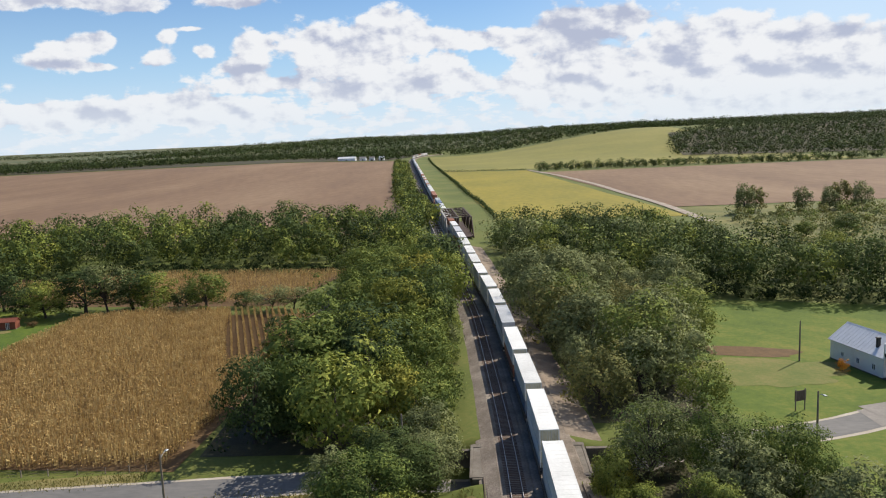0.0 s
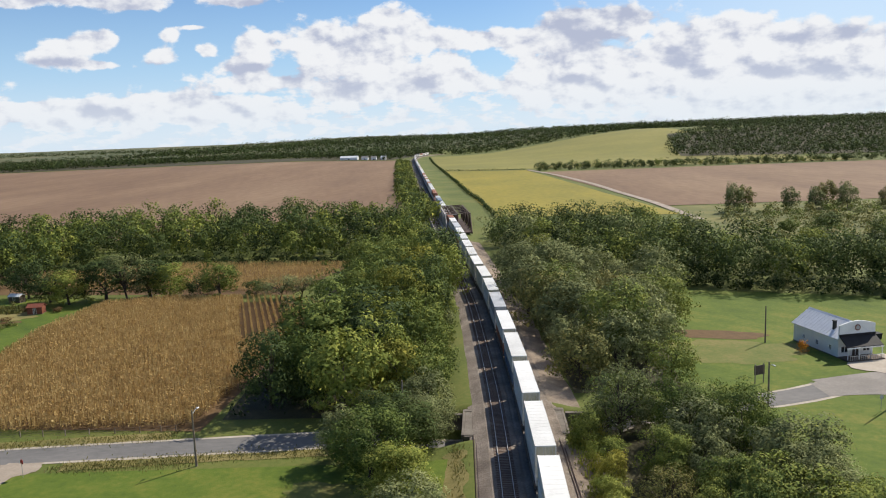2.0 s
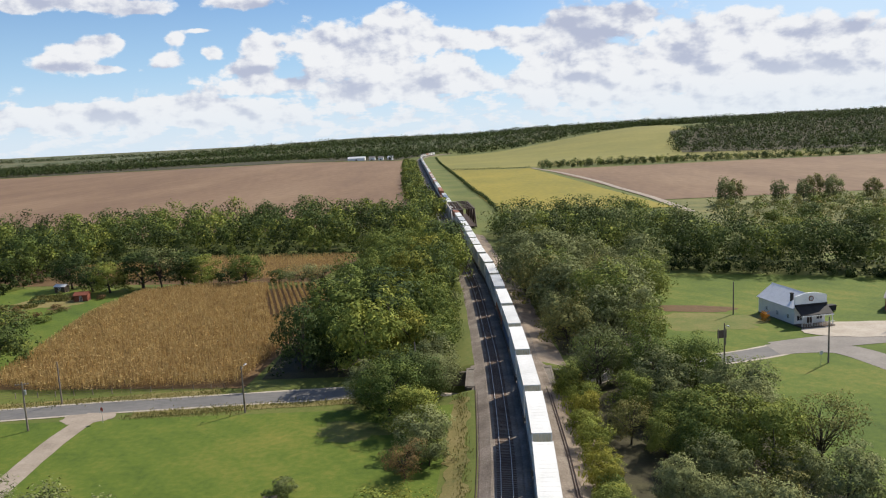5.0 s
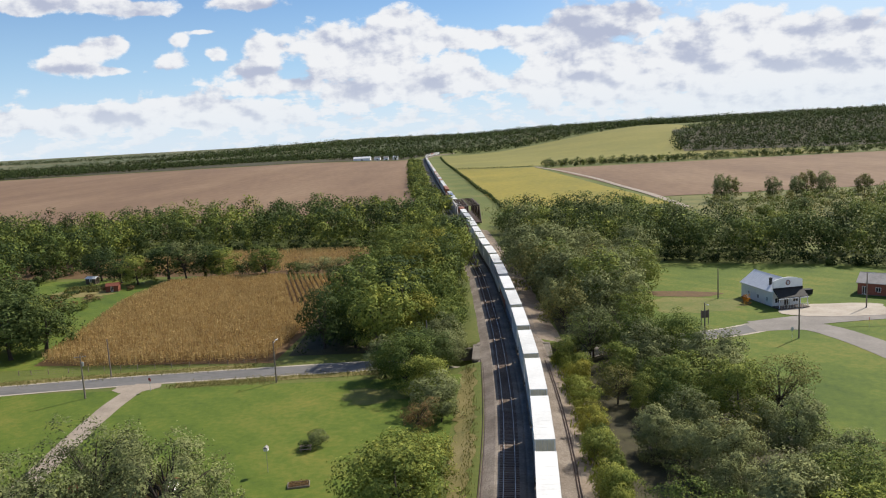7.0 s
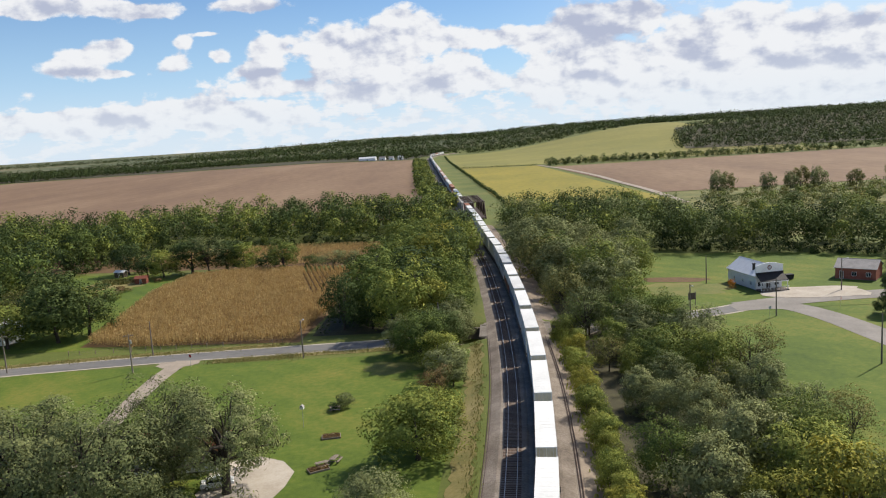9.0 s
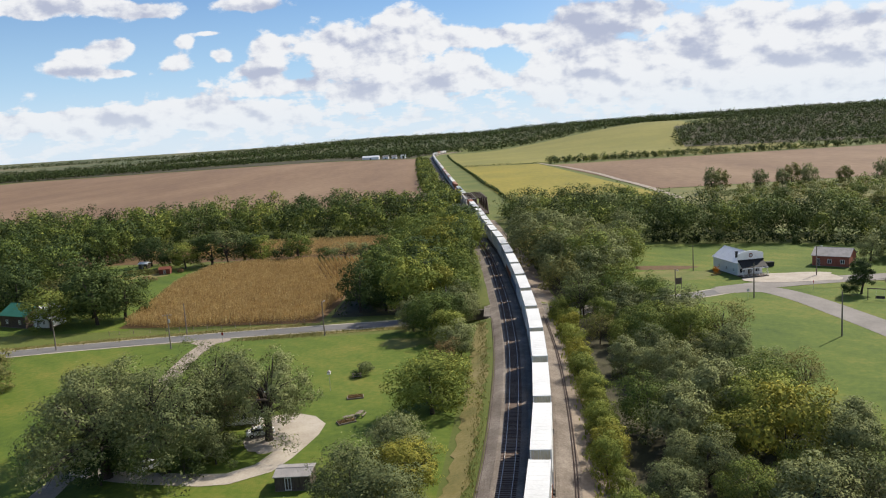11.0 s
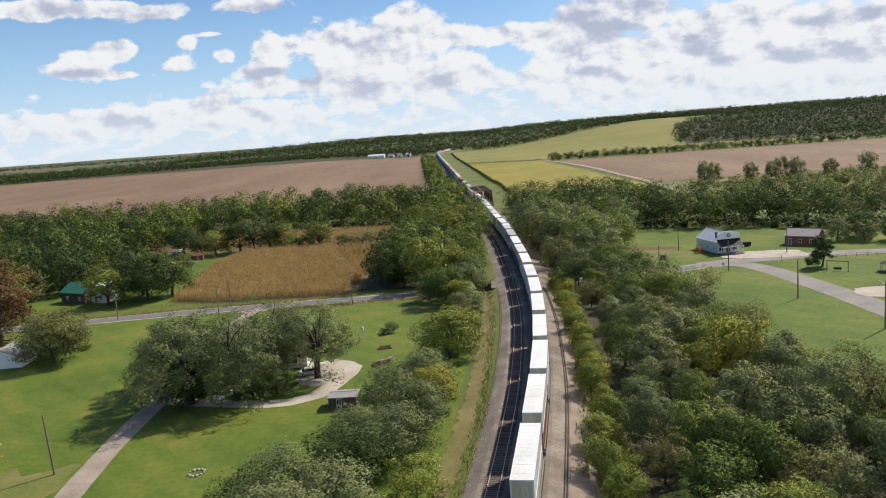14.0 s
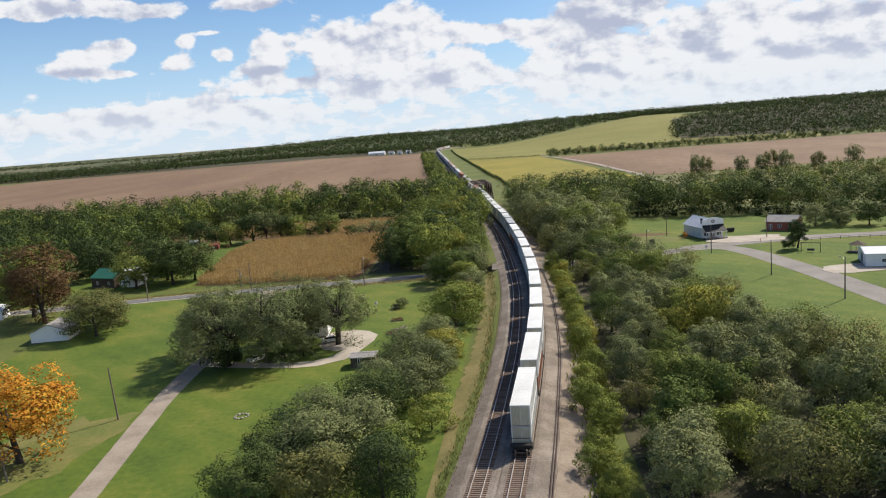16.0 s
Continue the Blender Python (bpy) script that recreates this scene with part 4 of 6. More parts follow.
def wood(rng, h, r, base, targets, girth, limbs):
    bm = bmesh.new()
    fork = base + (h - base) * 0.25
    lean = rng.normal(0, 0.25, 2)
    tube(bm, [(0, 0, -0.3), (0.1 * lean[0], 0.1 * lean[1], 0.5), (lean[0] * 0.5, lean[1] * 0.5, fork * 0.6), (lean[0], lean[1], fork), (lean[0] * 1.6, lean[1] * 1.6, h * 0.62)],
         [girth * 1.35, girth, girth * 0.85, girth * 0.7, girth * 0.12], 8)
    for t in targets[:limbs]:
        z = rng.uniform(0.45, 1.1) * fork
        a = Vector((lean[0] * z / fork, lean[1] * z / fork, z))
        b = Vector((t[0] * 0.88, t[1] * 0.88, t[2] * 0.94))
        m = a.lerp(b, 0.5) + Vector((rng.normal(0, 0.3), rng.normal(0, 0.3), 0.10 * (b - a).length))
        tube(bm, [a, a.lerp(m, 0.5), m, b], [girth * 0.5, girth * 0.4, girth * 0.27, girth * 0.08], 5, caps=False)
        for _ in range(2):
            q = b + Vector(rng.normal(0, r * 0.07, 3))
            tube(bm, [m, m.lerp(q, 0.6) + Vector((0, 0, 0.2)), q], [girth * 0.2, girth * 0.12, girth * 0.04], 4, caps=False)
    return bm


SHAPES = {  # height, radius, crown base, clumps, leaves per clump, leaf size, limbs, girth, droop
    "round": (12.0, 5.2, 0.2, 78, 88, 0.44, 5, 0.30, 0.0),
    "tall": (15.0, 4.8, 0.4, 76, 84, 0.47, 5, 0.34, 0.0),
    "broad": (13.0, 6.4, 0.3, 80, 88, 0.46, 6, 0.36, 0.3),
    "spread": (14.5, 9.0, 3.0, 130, 112, 0.36, 26, 0.60, 4.4),
    "shrub": (6.5, 3.4, 0.2, 44, 76, 0.34, 4, 0.10, 0.0),
    "thicket": (8.0, 3.8, 0.2, 60, 92, 0.35, 5, 0.14, 0.2),
    "sparse": (9.0, 4.2, 1.0, 50, 64, 0.30, 26, 0.16, 0.0),
    "column": (8.5, 2.2, 0.9, 56, 90, 0.32, 4, 0.20, 0.0),
}
LEAF_WORDS = {"dark_leaf": "dark green", "green_leaf": "green", "grey_leaf": "grey-green", "lime_leaf": "light yellow-green", "yellow_leaf": "yellowing",
              "orange_leaf": "bright orange autumn", "rust_leaf": "rust-brown autumn", "brush_leaf": "olive, drying"}
SHAPE_WORDS = {"round": "rounded broadleaf tree with dense {} foliage", "tall": "tall broadleaf tree with {} foliage", "broad": "broad-crowned tree with thick {} foliage",
               "spread": "old spreading shade tree with {} foliage and bare limbs", "shrub": "bushy shrub with {} leaves down to the ground",
               "thicket": "multi-stemmed bushy tree with {} leaves", "sparse": "thin open tree with sparse {} leaves and bare twigs", "column": "narrow upright tree with {} foliage"}
PROTO = {}
TREES = []


def tree(x, y, h, r, shape, leaf, seed=0, group="", z=None):
    H0, R0, base, clumps, per, size, limbs, girth, droop = SHAPES[shape]
    near = y < 112  # a finer leaf where the camera passes close
    key = (shape, leaf, seed, near)
    rnd = random.Random(int(x * 131 + y * 17))
    m = pose(x, y, (height(x, y) if z is None else z) - 0.05, 0, 0, rnd.uniform(0, 360)) @ Matrix.Diagonal((1.1 * r / R0, 1.1 * r / R0, h / H0, 1))
    TREES.append((x, y))
    if key not in PROTO:
        rng = np.random.default_rng(sum(map(ord, shape + leaf)) + seed * 7)
        small = shape in ("shrub", "thicket")
        ob = thing("bush" if shape == "shrub" else "tree", m, SHAPE_WORDS[shape].format(LEAF_WORDS[leaf]), "bush" if shape == "shrub" else "tree", group)
        V, c, form = crown_leaves(rng, H0, R0, base, clumps, int(per * (1.35 if near else 0.55)), size * (0.82 if near else 1.22), droop, 0.8 if shape == "spread" else 0.9, 0.51 if shape == "spread" else 0.35 if small else 0.24)
        part("trunk", wood(rng, H0, R0, base, [tuple(v) for v in c], girth, limbs), M["bark"], ob, smooth=True)
        crown = new("crown", loose("crown", V, M[leaf], form=form))
        crown.parent = ob
        PROTO[key] = (ob, m.copy())
        return ob
    ob, _ = PROTO[key]
    c = copy_thing(ob, m @ Matrix.Diagonal((1 / ob.scale[0], 1 / ob.scale[1], 1 / ob.scale[2], 1)))
    return tagged(c, group=group)


def inside(x, y, poly):
    hit = False
    for (xa, ya), (xb, yb) in zip(poly, poly[1:] + poly[:1]):
        if (ya > y) != (yb > y) and x < (xb - xa) * (y - ya) / (yb - ya) + xa:
            hit = not hit
    return hit


def scatter(poly, gap, seed, jitter=0.38):
    """Plan points over a polygon on a loose hexagonal net."""
    rng = random.Random(seed)
    xs, ys = [p[0] for p in poly], [p[1] for p in poly]
    out, row, y = [], 0, min(ys)
    while y < max(ys):
        x = min(xs) + (gap / 2 if row % 2 else 0)
        while x < max(xs):
            px, py = x + rng.uniform(-jitter, jitter) * gap, y + rng.uniform(-jitter, jitter) * gap
            if inside(px, py, poly):
                out.append((px, py))
            x += gap
        y += gap * 0.87
        row += 1
    return out


def grove(poly, gap, seed, kinds, h, r, group, clear=3.5):
    rng = random.Random(seed + 50)
    for x, y in scatter(poly, gap, seed):
        if any(abs(x - a) < clear and abs(y - b) < clear for a, b in TREES):
            continue
        shape, leaf = rng.choices([k[:2] for k in kinds], [k[2] for k in kinds])[0]
        f = rng.uniform(0.66, 1.28)
        tree(x, y, h * f * rng.uniform(0.9, 1.1), r * f, shape, leaf, rng.randrange(2), group)


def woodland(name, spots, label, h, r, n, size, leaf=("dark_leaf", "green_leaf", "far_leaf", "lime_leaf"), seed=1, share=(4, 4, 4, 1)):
    """Farther woods as one body of foliage: many crowns of leaf clumps, in a few leaf colours, reaching to the ground."""
    rng = np.random.default_rng(seed)
    parts, index, forms = [], [], []
    mats = [leaf] if isinstance(leaf, str) else list(leaf)
    odds = np.array(share[:len(mats)], float)
    for x, y in spots:
        f = rng.uniform(0.62, 1.25)
        hh, rr, g = h * f * rng.uniform(0.9, 1.12), r * f * rng.uniform(0.95, 1.25), height(x, y)
        k = max(6, min(16, n // 30))
        c = unit(rng.normal(0, 1, (k, 3)) + (0, 0, 0.25)) * (rr * 0.70, rr * 0.70, hh * 0.38) * rng.uniform(0.75, 1.1, (k, 1)) + (x, y, g + hh * 0.50)
        d = unit(rng.normal(0, 1, (n, 3)) + (0, 0, 0.5))
        p = c[rng.integers(0, k, n)] + d * rr * 0.40 * rng.uniform(0.65, 1.05, (n, 1))
        p[:, 2] = np.maximum(p[:, 2], g + 0.3)
        face = unit(0.7 * d + 0.7 * unit((p - (x, y, g + hh * 0.5)) / (rr, rr, hh * 0.5)) + rng.normal(0, 0.25, (n, 3)))
        parts.append(leaves(rng, p, d + (0, 0, 0.3), size, face))
        forms.append(face)
        index.append(np.full(n, rng.choice(len(mats), p=odds / odds.sum())))
    ob = new(name, loose(name, np.concatenate(parts), *[M[m] for m in mats], index=np.concatenate(index), form=np.concatenate(forms)))
    return tagged(ob, label, "woods", kind="stuff")


# single trees on the west lawn
G = "shade trees by the driveway"
for x, y, h, r, leaf, sd in ((-38, 29.5, 15.5, 8.6, "grey_leaf", 0), (-50.3, 18.6, 17.0, 10.2, "grey_leaf", 1), (-58.5, 17.5, 17.0, 11.0, "grey_leaf", 0), (-48, 34, 15.5, 8.6, "grey_leaf", 1), (-64, 29, 15.0, 10.0, "grey_leaf", 0)):
    tree(x, y, h, r, "spread", leaf, sd, G)
tree(-58, 15.0, 7.0, 4.2, "shrub", "dark_leaf", 0)
tree(-47, 17.5, 5.5, 3.2, "shrub", "dark_leaf", 1)
tree(-43.5, 21, 6.5, 3.4, "thicket", "grey_leaf", 1)
tree(-12.8, 38.5, 11.0, 6.4, "round", "lime_leaf", 0)
tree(-10.5, 45.0, 8.5, 4.4, "broad", "yellow_leaf", 0)
for x, y, h, r, sh, leaf in ((-17.5, 89, 11, 5.4, "round", "green_leaf"), (-13, 83, 8, 4.4, "round", "lime_leaf"), (-10.5, 75, 7, 4.4, "shrub", "grey_leaf"), (-12.5, 66, 5.5, 3.0, "sparse", "rust_leaf"),
                             (-9.5, 70, 5.0, 3.2, "shrub", "grey_leaf"), (-13, 96, 9, 4.6, "round", "dark_leaf"), (-22, 94, 8, 4, "round", "grey_leaf")):
    tree(x, y, h, r, sh, leaf, 0, "trees by the underpass")
G = "trees between lawn and railway"
for x, y, h, r, sh, leaf in ((-27, -37, 9.5, 6.2, "broad", "grey_leaf"), (-32.5, -35, 8.5, 5.0, "broad", "dark_leaf"), (-21.5, -29, 8.5, 5.6, "broad", "grey_leaf"), (-29, -25, 8.8, 5.4, "broad", "grey_leaf"),
                             (-22, -18, 8.8, 5.8, "broad", "dark_leaf"), (-16.5, -10, 8.2, 5.2, "broad", "grey_leaf"), (-23, -9, 8.0, 5.0, "broad", "grey_leaf"), (-15, 0, 8.5, 5.2, "broad", "grey_leaf"),
                             (-20, 6, 9, 5.0, "broad", "grey_leaf"), (-13.5, 9, 8, 4.2, "round", "yellow_leaf"), (-15.5, 16, 8.5, 4.8, "broad", "grey_leaf"), (-25, -46, 9, 4.6, "round", "brush_leaf"),
                             (-17, -44, 9, 4.6, "broad", "dark_leaf"), (-33, -46, 8.5, 5, "broad", "dark_leaf"), (-13, -22, 6, 3.4, "shrub", "lime_leaf"), (-17, -36, 7, 4.0, "shrub", "lime_leaf")):
    tree(x, y, h, r, sh, leaf, 0, G)
for x, y, h, r, sh, leaf in ((-10.8, 100, 8.5, 4.4, "broad", "grey_leaf"), (-11, 110, 10.5, 4.8, "round", "grey_leaf"), (-12.5, 119, 10, 4.6, "round", "green_leaf"), (-17, 104, 9, 4.6, "round", "dark_leaf")):
    tree(x, y, h, r, sh, leaf, 0, "trees by the underpass")
tree(-74.5, -27, 14.5, 8.4, "round", "orange_leaf", 0)
tree(-128.5, 68, 23, 9.0, "tall", "rust_leaf", 0)
tree(-138, 78, 18, 7.6, "tall", "yellow_leaf", 1)
tree(-104.0, 50, 11.5, 7.6, "round", "brush_leaf", 1)
tree(-108, 61, 10.5, 6.2, "round", "brush_leaf", 0)
for x, y, h, r, sh, leaf in ((-113, 117, 16.2, 7.6, "round", "dark_leaf"), (-119, 126, 14.6, 6.9, "tall", "dark_leaf"), (-124, 113, 12.3, 7.1, "round", "green_leaf"), (-141, 144, 10.1, 6.0, "sparse", "brush_leaf"),
                             (-108, 123, 14.6, 7.5, "broad", "dark_leaf"), (-160, 118, 14.6, 6.9, "tall", "yellow_leaf"), (-150, 138, 15.7, 8.0, "broad", "dark_leaf"), (-135, 150, 14.6, 8.0, "broad", "dark_leaf"), (-122, 140, 11.2, 5.8, "round", "green_leaf"), (-152, 100, 15.7, 7.5, "broad", "green_leaf"), (-168, 92, 16.8, 8.0, "broad", "dark_leaf")):
    tree(x, y, h, r, sh, leaf, 0, "trees by the farmhouse")
G = "hedgerow trees behind the corn"
for x, y, h, r, sh, leaf in ((-81, 213, 12.0, 5.9, "round", "green_leaf"), (-97.5, 216, 11.5, 6.4, "round", "lime_leaf"), (-126, 210, 11.0, 5.9, "round", "lime_leaf"), (-110, 214, 15.0, 7.1, "sparse", "grey_leaf"),
                             (-117, 215, 14.5, 7.1, "tall", "dark_leaf"), (-104, 217, 13.0, 6.5, "tall", "dark_leaf"), (-62, 211, 7.0, 6.4, "sparse", "grey_leaf"), (-56, 212, 6.5, 5.2, "sparse", "grey_leaf"),
                             (-134, 214, 9.0, 5.3, "round", "dark_leaf"), (-89, 219, 6.0, 4.7, "shrub", "dark_leaf"), (-71, 217, 5.0, 4.2, "shrub", "dark_leaf"), (-145, 221, 12.0, 6.5, "broad", "dark_leaf")):
    tree(x, y, h, r, sh, leaf, 0, G)

# wood between corn and railway
MIX = [("round", "green_leaf", 3), ("broad", "green_leaf", 3), ("tall", "green_leaf", 2), ("broad", "lime_leaf", 2.4), ("round", "lime_leaf", 1.6), ("round", "yellow_leaf", 1.4), ("tall", "dark_leaf", 2.5), ("broad", "dark_leaf", 2)]
grove([(-45, 113), (-25, 110), (-11, 116), (-8.5, 150), (-12, 195), (-21, 270), (-46, 270), (-44, 232), (-37, 200), (-36, 150)], 8.0, 3, MIX, 14.0, 5.8, "wood beside the railway")
grove([(-9.5, 122), (-7.8, 122), (-9.5, 160), (-13.5, 205), (-18.5, 255), (-21, 255), (-16, 205), (-12, 160)], 3.6, 9, [("shrub", "green_leaf", 3), ("shrub", "grey_leaf", 3), ("thicket", "lime_leaf", 1)], 5.0, 2.4, "bushes along the west ballast", 1.5)
# willows and wood east of the railway
grove([(16, 126), (34, 124), (36, 150), (44, 190), (44, 212), (14, 240), (6, 232), (8, 190), (12, 150)], 7.8, 4, [("broad", "grey_leaf", 6), ("thicket", "grey_leaf", 2), ("broad", "brush_leaf", 1), ("broad", "green_leaf", 1)], 12.5, 6.2, "willows east of the railway")
tree(15.5, 232, 15, 5.5, "round", "yellow_leaf", 1)
SCRUB = [("thicket", "grey_leaf", 6), ("broad", "grey_leaf", 4), ("broad", "green_leaf", 2), ("thicket", "green_leaf", 2), ("round", "lime_leaf", 1.2), ("sparse", "brush_leaf", 1.4), ("sparse", "grey_leaf", 1.2), ("shrub", "yellow_leaf", 0.4), ("round", "grey_leaf", 2)]
grove([(18, 118), (36, 113), (38, 98), (40, 84), (42, 72), (44, 58), (47, 44), (48, 28), (50, 8), (54, -12), (55, -50), (17, -50), (18, 0), (19, 50), (18, 90)], 8.2, 6, SCRUB, 9.2, 4.3, "scrub east of the railway")
grove([(12.5, 108), (15.5, 108), (16, 40), (14, 0), (11.5, -46), (8.5, -46), (11, 0), (13, 40)], 3.0, 8, [("shrub", "lime_leaf", 5), ("shrub", "green_leaf", 1.5), ("shrub", "yellow_leaf", 1.6)], 4.6, 2.2, "low bushes along the ballast", 1.3)
tree(88.3, 110.4, 9.5, 2.9, "column", "dark_leaf", 0)
for x, y, h, r, sh, leaf in ((110, 153, 8, 4.2, "round", "grey_leaf"), (117, 149, 7, 4.0, "thicket", "grey_leaf"), (126, 147, 9, 4.6, "round", "dark_leaf"), (120, 158, 10, 5, "round", "dark_leaf"), (136, 144, 8, 4.4, "round", "green_leaf"), (146, 146, 9, 4.6, "round", "lime_leaf")):
    tree(x, y, h, r, sh, leaf, 0, "trees behind the brick building")
tree(85.3, 109.5, 4.4, 2.2, "shrub", "dark_leaf", 0)

# belts of riverside wood and farther woods
BELT_W = [(-420, 300), (-300, 275), (-170, 262), (-132, 284), (-87, 276), (-52, 272), (-26, 290), (-34, 362), (-120, 366), (-260, 350), (-420, 372)]
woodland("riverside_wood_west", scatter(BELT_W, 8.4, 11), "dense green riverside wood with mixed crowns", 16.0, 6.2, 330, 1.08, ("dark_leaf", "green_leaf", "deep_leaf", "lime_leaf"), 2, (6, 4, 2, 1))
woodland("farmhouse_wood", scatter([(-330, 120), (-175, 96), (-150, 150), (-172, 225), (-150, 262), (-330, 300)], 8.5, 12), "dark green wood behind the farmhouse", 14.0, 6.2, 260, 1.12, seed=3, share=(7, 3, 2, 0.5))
BELT_E = [(14, 240), (47, 219), (93, 196), (170, 162), (230, 150), (240, 180), (165, 200), (112, 228), (82, 252), (66, 300), (50, 330), (6, 338), (0, 300)]
woodland("riverside_wood_east", scatter(BELT_E, 7.6, 13), "dense dark green riverside wood", 13.5, 6.0, 520, 0.9, ("dark_leaf", "green_leaf", "deep_leaf", "grey_leaf"), 4, (6, 2, 3, 2))
woodland("brush_east", scatter([(100, 250), (200, 205), (330, 260), (330, 400), (210, 420), (116, 400)], 7.6, 14, 0.5), "scattered olive brush on the rough meadow", 4.0, 3.2, 90, 0.85, ("brush_leaf", "grey_leaf", "green_leaf"), 5)
for x, y, h, r, sh, leaf in ((130, 402, 15, 5.4, "thicket", "grey_leaf"), (137, 408, 14, 5.0, "thicket", "brush_leaf"), (160, 405, 12, 4.8, "thicket", "grey_leaf"), (180, 408, 15, 5.6, "thicket", "brush_leaf"), (188, 402, 14, 5.2, "thicket", "grey_leaf"),
                             (172, 402, 12, 4.6, "thicket", "grey_leaf"), (208, 400, 12, 4.8, "thicket", "brush_leaf"), (232, 404, 14, 5.4, "thicket", "grey_leaf"), (142, 318, 9, 5.0, "round", "dark_leaf"), (124, 312, 7, 4.2, "round", "green_leaf"),
                             (158, 290, 9, 5.2, "broad", "green_leaf"), (140, 268, 11, 6.0, "broad", "dark_leaf"), (150, 262, 11, 6.2, "broad", "green_leaf"), (168, 268, 9, 5.0, "round", "brush_leaf"), (226, 300, 8, 4.4, "round", "dark_leaf"),
                             (112, 262, 10, 5.6, "broad", "lime_leaf"), (185, 330, 7, 4.2, "round", "green_leaf"), (205, 315, 8, 4.6, "round", "brush_leaf"), (62, 318, 14, 6.4, "round", "dark_leaf")):
    tree(x, y, h, r, sh, leaf, 0, "trees on the rough meadow")
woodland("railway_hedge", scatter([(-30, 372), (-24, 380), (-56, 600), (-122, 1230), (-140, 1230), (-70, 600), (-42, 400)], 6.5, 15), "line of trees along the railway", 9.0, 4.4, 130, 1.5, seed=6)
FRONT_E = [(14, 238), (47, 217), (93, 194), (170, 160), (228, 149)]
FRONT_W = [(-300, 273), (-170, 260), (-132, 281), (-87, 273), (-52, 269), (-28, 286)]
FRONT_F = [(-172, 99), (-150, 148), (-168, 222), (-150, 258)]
# low dark leaf clumps added to make the shade below the front crowns
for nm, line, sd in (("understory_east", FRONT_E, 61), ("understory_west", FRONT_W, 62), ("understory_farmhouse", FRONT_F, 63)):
    woodland(nm, [(p.x + (k % 3) * 1.4 - 1.4, p.y + (k * 7 % 5) * 0.8) for k, p in enumerate(spline(line, 2.6))], "low dark foliage standing in for shade at the wood's edge", 3.6, 2.6, 130, 0.7, ("deep_leaf", "dark_leaf"), sd, (5, 3))
ribbon_pts = [(4, 420), (-4.5, 517), (-14.5, 597), (-29, 741), (-52, 955), (-83, 1250), (-107, 1520)]
woodland("field_hedge", [(p.x, p.y) for p in spline(ribbon_pts, 3.0)], "low dark hedge along the field edge", 2.4, 1.8, 60, 0.7, "dark_leaf", 7)
woodland("field_hedge_cross", [(p.x, p.y) for p in spline([(-53, 967), (-9, 965), (48, 932)], 3.0)], "thin hedge between two fields", 2.0, 1.6, 40, 0.7, "dark_leaf", 8)
woodland("hedge_east", scatter([(56, 900), (300, 880), (520, 880), (560, 905), (300, 912), (60, 935)], 9.0, 16), "tree hedge across the eastern fields", 8.0, 5.6, 150, 1.3, ("dark_leaf", "green_leaf", "deep_leaf"), 9, (4, 1, 3))
woodland("hill_wood", scatter([(270, 1130), (520, 1010), (900, 930), (1500, 1100), (1500, 1900), (700, 1900), (330, 1400)], 18.0, 17), "dense wood covering the hillside", 13.0, 10.5, 60, 2.7, ("deep_leaf", "hazed_wood_leaf", "dark_leaf"), 10, (6, 2, 4))
woodland("far_wood_west", scatter([(-1500, 1250), (-900, 1350), (-500, 1650), (-180, 1470), (-120, 1900), (-700, 1950), (-1500, 1500)], 17.0, 18), "dark line of woods beyond the stubble field", 12.0, 9.5, 50, 2.7, ("deep_leaf", "hazed_wood_leaf", "dark_leaf"), 11, (7, 1, 3))
woodland("far_wood_north", scatter([(-200, 1850), (-60, 1700), (330, 1720), (900, 1950), (1600, 1950), (1500, 2700), (-1200, 2500), (-800, 2100)], 28.0, 19), "wooded ridge on the horizon", 13.0, 15.0, 45, 4.2, ("deep_leaf", "hazed_wood_leaf", "dark_leaf"), 12, (7, 1, 3))
woodland("horizon_wood", scatter([(-2600, 2200), (-1000, 2350), (-1000, 2500), (-2600, 2400)], 30.0, 20) + scatter([(-3000, 3300), (2500, 3300), (2500, 3480), (-3000, 3500)], 40.0, 21), "distant dark lines of trees", 13.0, 17.0, 46, 4.2, ("deep_leaf", "hazed_wood_leaf"), 13, (3, 1))


